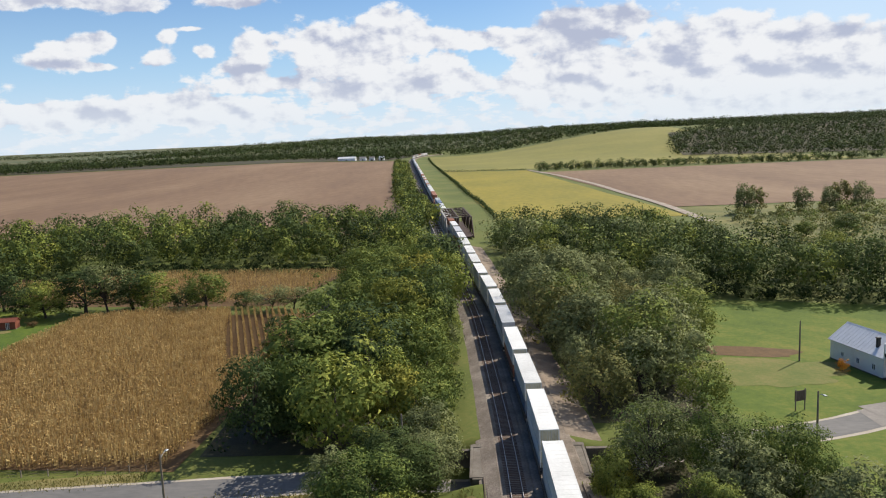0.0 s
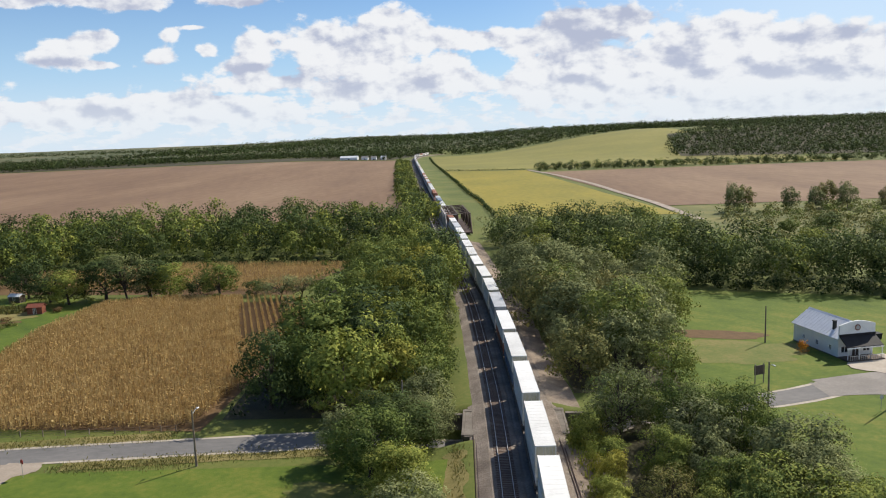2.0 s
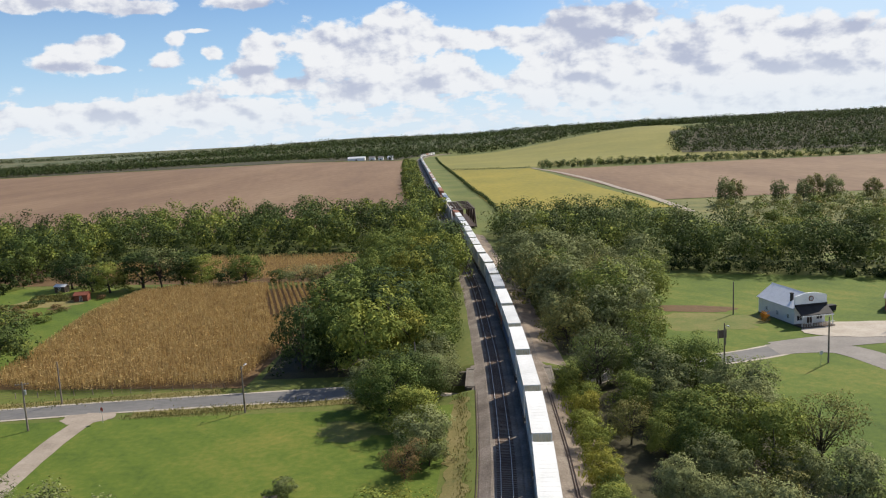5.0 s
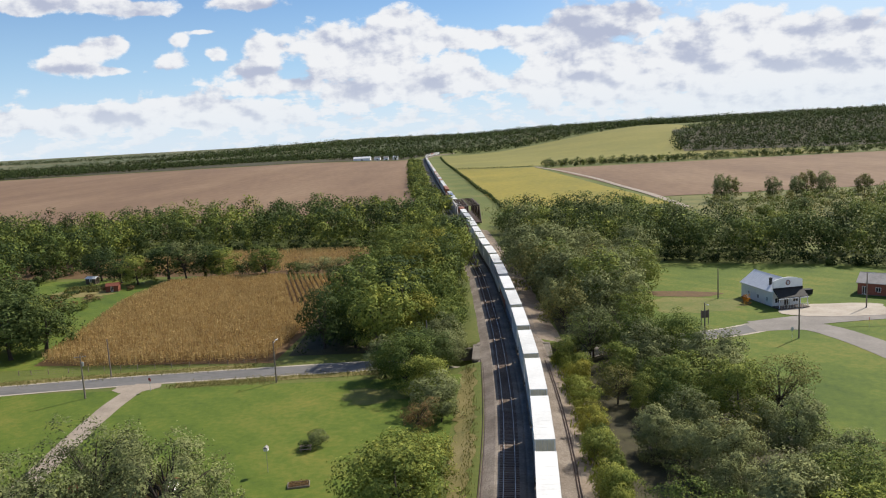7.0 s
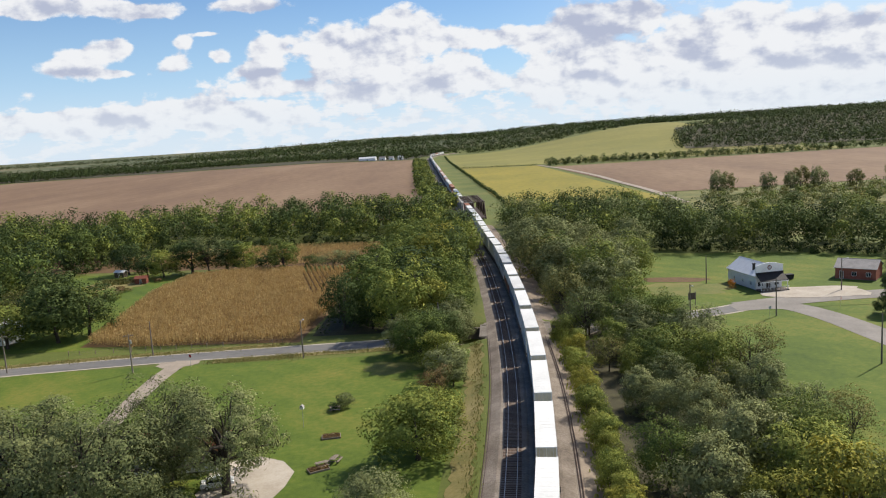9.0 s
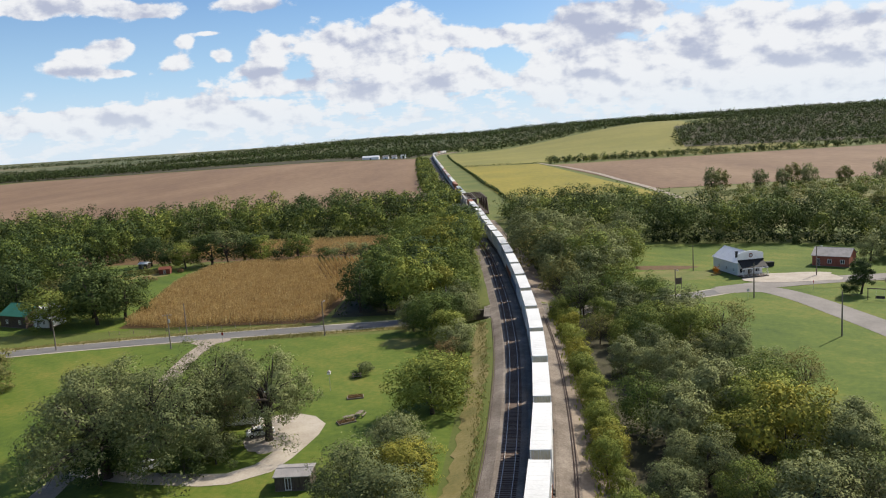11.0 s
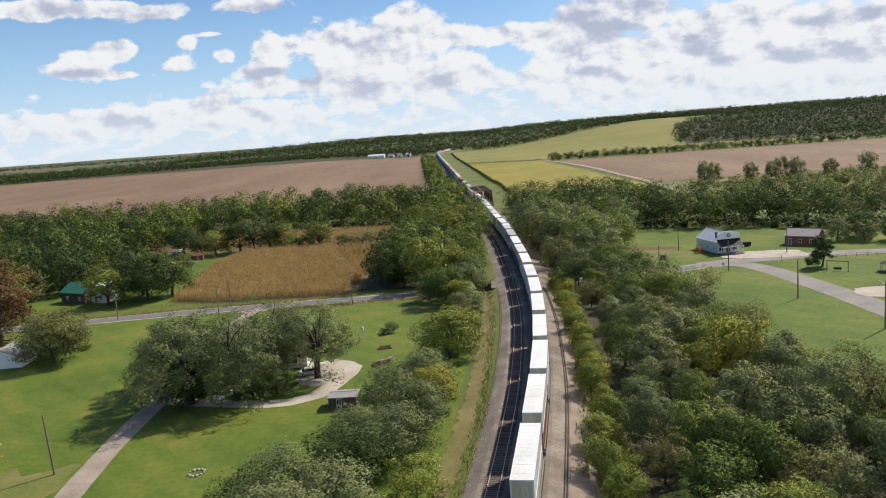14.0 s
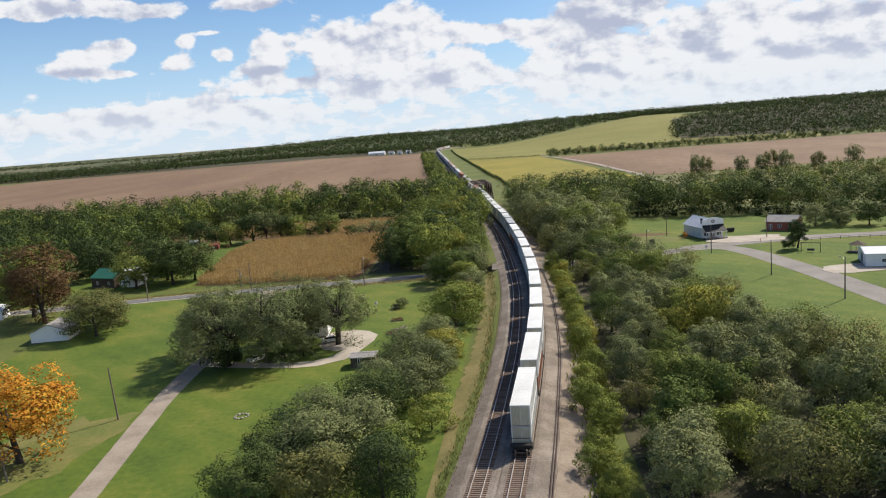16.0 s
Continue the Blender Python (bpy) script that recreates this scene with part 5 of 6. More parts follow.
# ---- standing corn ----
def corn(name, poly, row, step, h, label, seed, holes=(), loose_by=0.17, reach=0.7, slant=0.0):
    """Dried corn in rows along y: each plant a stalk with drooping leaf blades, all one body."""
    rng = np.random.default_rng(seed)
    xs, ys = [p[0] for p in poly], [p[1] for p in poly]
    spots = []
    for x0 in np.arange(min(xs) - 25 * slant, max(xs) + 25 * slant, row):
        for y in np.arange(min(ys), max(ys), step):
            x = x0 - slant * (y - (min(ys) + max(ys)) / 2)
            if inside(x, y, poly) and not any(inside(x, y, h) for h in holes):
                spots.append((x, y))
    P = np.array(spots) + rng.normal(0, loose_by, (len(spots), 2))
    n = len(P)
    z0 = np.array([height(a, b) for a, b in P]) if n < 9000 else np.zeros(n)
    hh = h * rng.uniform(0.82, 1.1, n)
    out = []
    for k in range(4):
        ang = rng.uniform(0, 2 * np.pi, n)
        d = np.stack([np.cos(ang), np.sin(ang), np.zeros(n)], 1)
        side = np.stack([-d[:, 1], d[:, 0], np.zeros(n)], 1) * 0.09
        foot = np.stack([P[:, 0], P[:, 1], z0 + hh * (0.25 + 0.19 * k)], 1)
        tip = foot + d * rng.uniform(0.4 * reach, reach, (n, 1)) + (0, 0, 0.12 * k - 0.1)
        mid = (foot + tip) / 2 + (0, 0, 0.16)
        out.append(np.stack([foot + side * 0.5, tip, mid - side * 1.4], 1))
    foot = np.stack([P[:, 0], P[:, 1], z0], 1)
    ang = rng.uniform(0, np.pi, n)
    w = np.stack([np.cos(ang), np.sin(ang), np.zeros(n)], 1) * 0.03
    top = foot + np.stack([rng.normal(0, 0.08, n), rng.normal(0, 0.08, n), hh], 1)
    out.append(np.stack([foot, top + w * 2.6, top - w * 2.6], 1))
    ob = new(name, loose(name, np.concatenate(out), M["corn"]))
    return tagged(ob, label, "corn", kind="stuff")


END_ROWS = [(-68, 190), (-58, 160), (-46, 157), (-49, 200), (-60, 206), (-72, 207)]
corn("cornfield", [(-103, 113), (-88, 107.5), (-70, 108), (-50, 109), (-47, 150), (-49, 200), (-60, 206), (-94, 210), (-112, 204), (-114, 175), (-106, 133)], 0.70, 0.36, 2.5,
     "field of ripe tan-brown standing corn", 31, holes=(END_ROWS,))
corn("corn_rows", END_ROWS, 1.65, 0.14, 2.4, "wide-spaced rows of ripe corn at the field's end", 33, loose_by=0.05, reach=0.34, slant=0.335)
corn("cornfield_north", [(-150, 232), (-60, 219), (-50, 266), (-115, 274), (-168, 258)], 0.9, 0.85, 2.3, "far strip of ripe brown corn", 32)


# ---- buildings ----
def gable(name, m, w, l, eave, ridge, wall_mat, roof_mat, label, category="house", over=0.35, openings=(), dark="glass"):
    """A gabled building: w across x, l along y (ridge along y), walls with real openings set back, roof slabs with thickness.
    openings: (side, along, low, width, height, kind), side in w, e, s, n."""
    ob = thing(name, m, label, category)
    t = 0.18
    for side in "wesn":
        bm = bmesh.new()
        cuts = sorted([o for o in openings if o[0] == side], key=lambda o: o[1])
        length = l if side in "we" else w
        pos = -length / 2
        spans = []
        for o in cuts:
            spans.append((pos, o[1] - o[3] / 2, 0, eave))
            spans.append((o[1] - o[3] / 2, o[1] + o[3] / 2, 0, o[2]))
            spans.append((o[1] - o[3] / 2, o[1] + o[3] / 2, o[2] + o[4], eave))
            pos = o[1] + o[3] / 2
        spans.append((pos, length / 2, 0, eave))
        for a, b, z0, z1 in spans:
            if b - a < 0.02 or z1 - z0 < 0.02:
                continue
            if side == "w":
                box(bm, (-w / 2, a, z0), (-w / 2 + t, b, z1))
            elif side == "e":
                box(bm, (w / 2 - t, a, z0), (w / 2, b, z1))
            else:
                y0, y1 = (-l / 2, -l / 2 + t) if side == "s" else (l / 2 - t, l / 2)
                box(bm, (max(a, -w / 2 + t), y0, z0), (min(b, w / 2 - t), y1, z1))
        if side in "sn":
            y = -l / 2 if side == "s" else l / 2 - t
            prism(bm, [(-w / 2, eave), (w / 2, eave), (0, ridge)], y, y + t)
        wall = part("wall", bm, M[wall_mat], ob)
        for o in cuts:
            pane = bmesh.new()
            a, b, z0, z1 = o[1] - o[3] / 2, o[1] + o[3] / 2, o[2], o[2] + o[4]
            fr = bmesh.new()
            for lo, hi in (((a, z0), (b, z0 + 0.08)), ((a, z1 - 0.08), (b, z1)), ((a, z0), (a + 0.08, z1)), ((b - 0.08, z0), (b, z1)), (((a + b) / 2 - 0.03, z0), ((a + b) / 2 + 0.03, z1))):
                if side in "we":
                    x = -w / 2 - 0.03 if side == "w" else w / 2 - 0.09
                    box(fr, (x, lo[0], lo[1]), (x + 0.12, hi[0], hi[1]))
                else:
                    y = -l / 2 - 0.03 if side == "s" else l / 2 - 0.09
                    box(fr, (lo[0], y, lo[1]), (hi[0], y + 0.12, hi[1]))
            if side in "we":
                x = -w / 2 + 0.1 if side == "w" else w / 2 - 0.12
                box(pane, (x, a, z0), (x + 0.02, b, z1))
            else:
                y = -l / 2 + 0.1 if side == "s" else l / 2 - 0.12
                box(pane, (a, y, z0), (b, y + 0.02, z1))
            win = part("door" if o[5] == "door" else "window", pane, M["dark_wood"] if o[5] == "door" else M[dark], ob, "dark closed door" if o[5] == "door" else "dark glass window")
            part("frame", fr, M["siding"], win)
    slope = (ridge - eave) / (w / 2)
    for sx in (-1, 1):
        bm = bmesh.new()
        x1, z1 = sx * (w / 2 + over), eave - slope * over
        prism(bm, [(0, ridge + 0.02), (x1, z1 + 0.02), (x1, z1 + 0.14), (0, ridge + 0.16)], -l / 2 - over, l / 2 + over)
        n = int(l / 0.9)
        roof = part("roof_slope", bm, M[roof_mat], ob)
        seams = bmesh.new()
        for k in range(n + 1):
            y = -l / 2 + k * l / n
            prism(seams, [(sx * 0.05, ridge + 0.15), (x1, z1 + 0.135), (x1, z1 + 0.175), (sx * 0.05, ridge + 0.19)], y - 0.03, y + 0.03)
        part("roof_seam", seams, M[roof_mat], roof)
    part("ridge_cap", prism(bmesh.new(), [(-0.2, ridge + 0.06), (0.2, ridge + 0.06), (0.0, ridge + 0.24)], -l / 2 - over, l / 2 + over), M[roof_mat], ob)
    part("footing", boxes(((-w / 2 - 0.04, -l / 2 - 0.04, -0.3), (w / 2 + 0.04, l / 2 + 0.04, 0.12))), M["concrete"], ob)
    return ob


def build_store():
    turn = 13.2
    m = pose(69.2, 147.2, 0.1, 0, 0, turn)
    ob = gable("store", m, 7.6, 14.0, 3.9, 6.6, "siding", "roof_white", "white-sided village store with false front and black awning", "store",
               openings=[("w", -4.6, 1.0, 0.9, 1.1, "window"), ("w", -0.6, 1.0, 0.9, 1.1, "window"), ("w", 3.6, 1.2, 0.8, 0.9, "window"), ("s", 0.0, 0.1, 1.6, 2.2, "door"), ("s", -2.4, 0.9, 1.6, 1.3, "window"), ("s", 2.4, 0.9, 1.6, 1.3, "window")])
    arch = [(-3.9, 3.6), (3.9, 3.6), (3.9, 6.5)] + [(3.9 - 7.8 * k / 12, 6.5 + 0.75 * math.sin(math.pi * k / 12)) for k in range(1, 12)] + [(-3.9, 6.5)]
    front = part("false_front", prism(bmesh.new(), arch, -7.35, -7.05), M["siding"], ob, "white arched false front")
    disc = bmesh.new()
    tube(disc, [(0, -7.36, 5.9), (0, -7.42, 5.9)], [0.62, 0.62], 18)
    part("emblem", disc, M["red_brown"], front, "round dark red emblem")
    ring = bmesh.new()
    tube(ring, [(0, -7.42, 5.9), (0, -7.45, 5.9)], [0.42, 0.42], 18)
    part("emblem_centre", ring, M["grey_steel"], front, "pale emblem centre")
    part("cornice", boxes(((-4.0, -7.5, 4.35), (4.0, -7.35, 4.75)), bevel=0.03), M["awning"], ob, "black band")
    aw = bmesh.new()
    v = [aw.verts.new((sx * 3.9, y, z)) for sx in (-1, 1) for y, z in ((-7.36, 4.35), (-9.75, 2.75), (-9.75, 2.6), (-7.36, 4.2))]
    for k in range(4):
        aw.faces.new((v[k], v[(k + 1) % 4], v[4 + (k + 1) % 4], v[4 + k]))
    aw.faces.new(v[:4])
    aw.faces.new(v[4:][::-1])
    bmesh.ops.recalc_face_normals(aw, faces=aw.faces[:])
    part("awning", aw, M["awning"], ob, "black sloping awning")
    part("awning_edge", boxes(((-3.95, -9.86, 2.42), (3.95, -9.75, 2.62))), M["siding"], ob, "white awning edge")
    for x in (-3.7, -1.25, 1.25, 3.7):
        part("porch_post", boxes(((x - 0.06, -9.72, 0), (x + 0.06, -9.6, 2.62))), M["siding"], ob)
    part("porch_deck", boxes(((-3.9, -10.4, 0.0), (3.9, -7.05, 0.25)), bevel=0.02), M["dark_wood"], ob)
    for k in range(19):
        x = -3.6 + k * 0.4
        part("baluster", boxes(((x - 0.03, -10.3, 0.3), (x + 0.03, -10.24, 1.1))), M["galvanised"], ob)
    part("handrail", boxes(((-3.8, -10.34, 1.1), (3.8, -10.2, 1.18))), M["galvanised"], ob)
    ch = bmesh.new()
    box(ch, (-2.7, -4.2, 4.0), (-2.15, -3.65, 6.6), 0.02)
    box(ch, (-2.78, -4.28, 6.55), (-2.07, -3.57, 6.72))
    part("chimney", ch, M["black_steel"], ob, "black chimney")


build_store()
brick = gable("brick_building", pose(98.4, 150.6, 0.1, 0, 0, 54.5), 8.4, 10.0, 3.1, 4.9, "brick", "roof_grey", "low red brick building with a grey gabled roof", "building",
              openings=[("w", -3.2, 0.9, 1.2, 1.2, "window"), ("w", 0.3, 0.9, 1.2, 1.2, "window"), ("w", 3.4, 0.1, 1.1, 2.1, "door")])
gable("white_garage", pose(101.8, 80.5, 0.1, 0, 0, 76), 11.0, 14.5, 3.4, 4.3, "siding", "roof_white", "white metal garage with a shallow white roof", "garage",
      openings=[("n", 0.0, 0.1, 3.2, 2.8, "door"), ("w", -3.0, 0.1, 3.0, 2.7, "door"), ("w", 3.0, 1.1, 1.0, 1.0, "window")])
gable("farmhouse", pose(-137.0, 122.5, 0.1, 0, 0, 68), 8.5, 11.0, 3.4, 5.8, "dark_wood", "roof_green", "brown farmhouse with a green metal roof", "house",
      openings=[("w", -3.0, 1.0, 1.0, 1.2, "window"), ("w", 2.5, 1.0, 1.0, 1.2, "window"), ("s", 1.6, 1.0, 1.0, 1.2, "window"), ("s", -1.6, 0.1, 1.0, 2.1, "door")])
gable("farmhouse_wing", pose(-128.0, 119.2, 0.1, 0, 0, -12), 5.0, 6.5, 3.6, 6.0, "siding", "roof_white", "white-sided house wing with a pale roof and porch", "house",
      openings=[("s", 0.9, 1.0, 0.9, 1.2, "window"), ("s", -1.1, 0.1, 1.0, 2.1, "door")])
gable("lawn_garage", pose(-114.6, 50.0, 0.05, 0, 0, 8), 9.0, 7.5, 2.5, 4.4, "siding", "roof_grey", "white gabled garage on the lawn", "garage", openings=[("e", 0.0, 0.1, 1.0, 2.0, "door"), ("w", 0.0, 1.0, 0.9, 0.9, "window")])
gable("white_shed", pose(-150, 78, 0.05, 0, 0, 20), 6.0, 8.0, 2.8, 3.8, "siding", "roof_white", "long white shed by the road", "shed", openings=[("s", 0, 0.1, 1.0, 2.0, "door")])
gable("cottage", pose(-48.2, 40.0, 0.05, 0, 0, 96), 8.0, 12.0, 2.9, 4.9, "siding", "red_brown", "cottage with a red-brown roof under shade trees", "house",
      openings=[("w", -3.5, 1.0, 1.1, 1.1, "window"), ("w", 3.0, 1.0, 1.1, 1.1, "window"), ("w", 0.0, 0.1, 1.0, 2.1, "door"), ("s", 0.0, 1.0, 1.1, 1.1, "window")])
gable("lawn_shed", pose(-29.4, 13.4, 0.05, 0, 0, 92), 3.8, 4.8, 2.0, 2.3, "dark_wood", "roof_grey", "small weathered shed with a grey flat-pitched roof", "shed", over=0.2, openings=[("w", 0.6, 0.1, 0.9, 1.8, "door")])
gable("garden_shed", pose(-145.5, 215.5, 0.05, 0, 0, 80), 2.4, 4.0, 2.0, 2.5, "dark_wood", "roof_white", "small garden shed with a pale roof", "shed", over=0.25, openings=[("w", 0.0, 0.1, 0.9, 1.7, "door")])
gable("garden_hut", pose(-129.5, 199.0, 0.05, 0, 0, 100), 3.0, 4.0, 2.0, 2.7, "red_brown", "red_brown", "small red-brown garden hut", "shed", over=0.25, openings=[("w", 0.0, 0.1, 0.9, 1.7, "door")])
for x, y, w, l, wall, roof in ((-262, 1490, 12, 34, "siding", "roof_white"), (-232, 1494, 9, 12, "siding", "roof_grey"), (-214, 1492, 8, 10, "siding", "roof_grey"), (-196, 1496, 8, 10, "siding", "roof_white")):
    gable("farm_building", pose(x, y, height(x, y), 0, 0, 88), w, l, 5.0, 8.0, wall, roof, "distant white farm building at the field's edge", "barn", openings=[("w", 0.0, 0.1, 3.0, 3.0, "door")])


def pavilion():
    ob = thing("pavilion", pose(101.0, 99.0, 0.05, 0, 0, 15), "dark-roofed open garden pavilion on posts", "pavilion")
    roof = bmesh.new()
    bmesh.ops.create_cone(roof, cap_ends=True, segments=6, radius1=2.6, radius2=0.15, depth=1.1, matrix=Matrix.Translation((0, 0, 2.75)))
    part("roof", roof, M["dark_wood"], ob)
    for k in range(6):
        a = math.radians(60 * k)
        post = bmesh.new()
        tube(post, [(2.1 * math.cos(a), 2.1 * math.sin(a), 0), (2.1 * math.cos(a), 2.1 * math.sin(a), 2.3)], [0.07, 0.07], 6)
        part("post", post, M["pole_wood"], ob)
    part("floor", boxes(((-2.0, -2.0, 0), (2.0, 2.0, 0.12)), bevel=0.03), M["dark_wood"], ob)


pavilion()


# ---- poles, signs and small things ----
def utility_pole(x, y, h, label, arms=1, lamp=False, lean=(0, 0), turn=0):
    ob = thing("utility_pole", pose(x, y, height(x, y), lean[0], lean[1], turn), label, "utility pole", "utility poles")
    bm = bmesh.new()
    tube(bm, [(0, 0, -0.3), (0, 0, h * 0.5), (0, 0, h)], [0.17, 0.145, 0.11], 9)
    part("pole", bm, M["pole_wood"], ob)
    for k in range(arms):
        z = h - 0.35 - 0.8 * k
        arm = part("crossarm", boxes(((-1.1, -0.14, z - 0.06), (1.1, -0.02, z + 0.06)), bevel=0.01), M["pole_wood"], ob)
        for dx in (-0.95, -0.5, 0.5, 0.95):
            ins = bmesh.new()
            tube(ins, [(dx, -0.08, z + 0.05), (dx, -0.08, z + 0.14), (dx, -0.08, z + 0.22)], [0.05, 0.06, 0.03], 7)
            part("insulator", ins, M["galvanised"], arm)
    if lamp:
        lp = bmesh.new()
        tube(lp, [(0, -0.1, h - 0.6), (0, -0.8, h - 0.2), (0, -1.3, h - 0.15)], [0.04, 0.035, 0.03], 6)
        box(lp, (-0.16, -1.75, h - 0.25), (0.16, -1.2, h - 0.08), 0.03)
        part("lamp_arm", lp, M["galvanised"], ob, "pale grey lamp arm")
    tr = bmesh.new()
    if arms:
        tube(tr, [(0.28, 0.12, h - 2.2), (0.28, 0.12, h - 1.4)], [0.2, 0.2], 10)
        part("transformer", tr, M["galvanised"], ob)
    else:
        tr.free()
    return ob


for x, y, h, arms, lamp, lean, turn in ((-79.2, 87.6, 8.6, 1, False, (0, 0), 20), (-80.8, 101.0, 8.2, 0, False, (0, 0), 0), (-43.6, 93.8, 8.4, 0, True, (0, 0), 170), (-67.5, -10.7, 9.2, 0, False, (0, -3), 0),
                                        (-110, 91.5, 8.6, 1, True, (0, 0), 15), (42.7, 108.6, 9.2, 0, True, (0, 0), 10), (62.8, 111.7, 9.0, 0, False, (0, 0), 0), (57.5, 151.7, 8.0, 0, False, (0, 0), 0),
                                        (68.3, 74.0, 9.4, 0, False, (0, 0), 0), (74.3, 44.2, 9.6, 0, True, (0, 0), 200), (-72.2, -33.5, 10.5, 0, False, (2, -4), 0), (-14.6, 106.0, 9.6, 0, False, (0, 0), 0), (87.4, 135.5, 8.5, 0, True, (0, 0), 90)):
    words = "weathered wooden utility pole" + (" with crossarm and transformer" if arms else " with a lamp arm" if lamp else ", plain") + " beside the road"
    utility_pole(x, y, h, words, arms, lamp, lean, turn)


def road_sign(x, y, turn, label, face="red_paint"):
    ob = thing("road_sign", pose(x, y, height(x, y), 0, 0, turn), label, "road sign")
    part("post", boxes(((-0.03, 0.0, -0.2), (0.03, 0.05, 2.3)), bevel=0.005), M["galvanised"], ob)
    pl = bmesh.new()
    tube(pl, [(0, -0.03, 2.4), (0, 0.0, 2.4)], [0.4, 0.4], 8)
    part("plate", pl, M[face], ob, "eight-sided sign plate")


road_sign(-67.6, 90.6, 150, "red stop sign on a steel post")
road_sign(61.0, 110.6, 20, "dark road sign on a steel post", "grey_steel")
road_sign(79.2, 116.5, 60, "stop sign at the village junction")
board = thing("notice_board", pose(47.2, 125.5, 0.05, 0, 0, 20), "dark wooden notice board on two posts", "sign")
for dx in (-0.9, 0.9):
    part("post", boxes(((dx - 0.07, -0.07, -0.2), (dx + 0.07, 0.07, 3.6)), bevel=0.01), M["pole_wood"], board)
part("panel", boxes(((-1.1, -0.05, 1.6), (1.1, 0.05, 3.3)), bevel=0.02), M["dark_wood"], board)
bin_ = thing("waste_container", pose(80.2, 152.0, 0.05, 0, 0, 12), "black steel waste container behind the store", "dumpster")
part("body", prism(bmesh.new(), [(-1.0, 0.15), (0.9, 0.15), (1.1, 1.4), (-1.1, 1.4)], -0.8, 0.8), M["awning"], bin_)
part("lid", boxes(((-1.12, -0.85, 1.4), (1.12, 0.85, 1.5)), bevel=0.02), M["awning"], bin_)
tree(62.2, 144.2, 2.6, 1.1, "shrub", "orange_leaf", 0)

# yard frame, fence, bird house, beds
sw = thing("swing_frame", pose(89.2, 102.6, 0.05, 0, 0, -30), "wooden swing frame on the lawn", "swing")
for dx in (-2.6, 2.6):
    part("post", boxes(((dx - 0.09, -0.09, -0.2), (dx + 0.09, 0.09, 2.9)), bevel=0.01), M["dark_wood"], sw)
part("beam", boxes(((-2.8, -0.09, 2.75), (2.8, 0.09, 2.95)), bevel=0.01), M["dark_wood"], sw)
part("bench", boxes(((-1.0, -0.25, 0.5), (1.0, 0.25, 0.57)), ((-1.0, 0.2, 0.57), (1.0, 0.26, 1.1))), M["dark_wood"], sw)
for dx in (-0.9, 0.9):
    part("chain", boxes(((dx - 0.015, -0.015, 0.57), (dx + 0.015, 0.015, 2.75))), M["galvanised"], sw)


def fence(points, gap, h, label, rails=2):
    ob = thing("fence", pose(0, 0, 0), label, "fence", kind="structure")
    line = spline(points, gap)
    for p in line:
        z = height(p.x, p.y)
        part("post", boxes(((p.x - 0.06, p.y - 0.06, z - 0.2), (p.x + 0.06, p.y + 0.06, z + h + random.uniform(-0.08, 0.08)))), M["pole_wood"], ob)
    for k in range(rails):
        bm = bmesh.new()
        tube(bm, [(p.x, p.y, height(p.x, p.y) + h * (0.9 - 0.4 * k)) for p in line], [0.04 if rails < 3 else 0.012] * len(line), 4)
        part("rail", bm, M["pole_wood"], ob)


fence([(93, 121.5), (106, 122.5), (125, 120)], 2.6, 1.2, "low wooden rail fence beside the street")
fence([(-103, 104.2), (-88, 105.2), (-70, 106.2), (-52, 107.2)], 3.2, 1.1, "old post-and-wire fence along the cornfield", 3)
bh = thing("bird_house", pose(-33.2, 52.6, 0.05), "white bird house on a thin pole", "bird house")
pb = bmesh.new()
tube(pb, [(0, 0, -0.1), (0, 0, 3.2)], [0.04, 0.035], 7)
part("pole", pb, M["galvanised"], bh)
part("house", boxes(((-0.3, -0.3, 3.2), (0.3, 0.3, 3.6)), bevel=0.02), M["siding"], bh)
part("roof", prism(bmesh.new(), [(-0.38, 3.6), (0.38, 3.6), (0, 3.9)], -0.38, 0.38), M["roof_grey"], bh)


def stone_ring(x, y, r, n, label, ry=1.0):
    ob = thing("stone_ring", pose(x, y, height(x, y) + 0.04), label, "stones")
    rng = random.Random(int(x * 7))
    for k in range(n):
        a = 2 * math.pi * k / n
        bm = bmesh.new()
        bmesh.ops.create_icosphere(bm, subdivisions=1, radius=0.27 * rng.uniform(0.7, 1.3))
        for v in bm.verts:
            v.co *= rng.uniform(0.8, 1.15)
            v.co.z *= 0.7
            v.co += Vector((r * math.cos(a), r * ry * math.sin(a), 0.12))
        part("stone", bm, M["pale_gravel"], ob)
    return ob


stone_ring(-45.6, -12.0, 1.1, 11, "ring of pale stones on the lawn")


def timber_bed(x, y, turn, label):
    ob = thing("flower_bed", pose(x, y, height(x, y) + 0.04, 0, 0, turn), label, "flower bed", "flower beds")
    for lo, hi in (((-1.5, -0.85, 0), (1.5, -0.75, 0.28)), ((-1.5, 0.75, 0), (1.5, 0.85, 0.28)), ((-1.5, -0.75, 0), (-1.4, 0.75, 0.28)), ((1.4, -0.75, 0), (1.5, 0.75, 0.28))):
        part("timber", boxes((lo, hi), bevel=0.01), M["pole_wood"], ob)
    part("soil", boxes(((-1.4, -0.75, 0), (1.4, 0.75, 0.18))), M["corn_soil"], ob)
    rng = np.random.default_rng(int(-x))
    p = rng.uniform((-1.3, -0.65, 0.2), (1.3, 0.65, 0.6), (420, 3))
    plants = new("plants", loose("plants", leaves(rng, p, rng.normal(0, 0.4, (420, 3)) + (0, 0, 0.8), 0.22), M["rust_leaf"]))
    plants.parent = ob


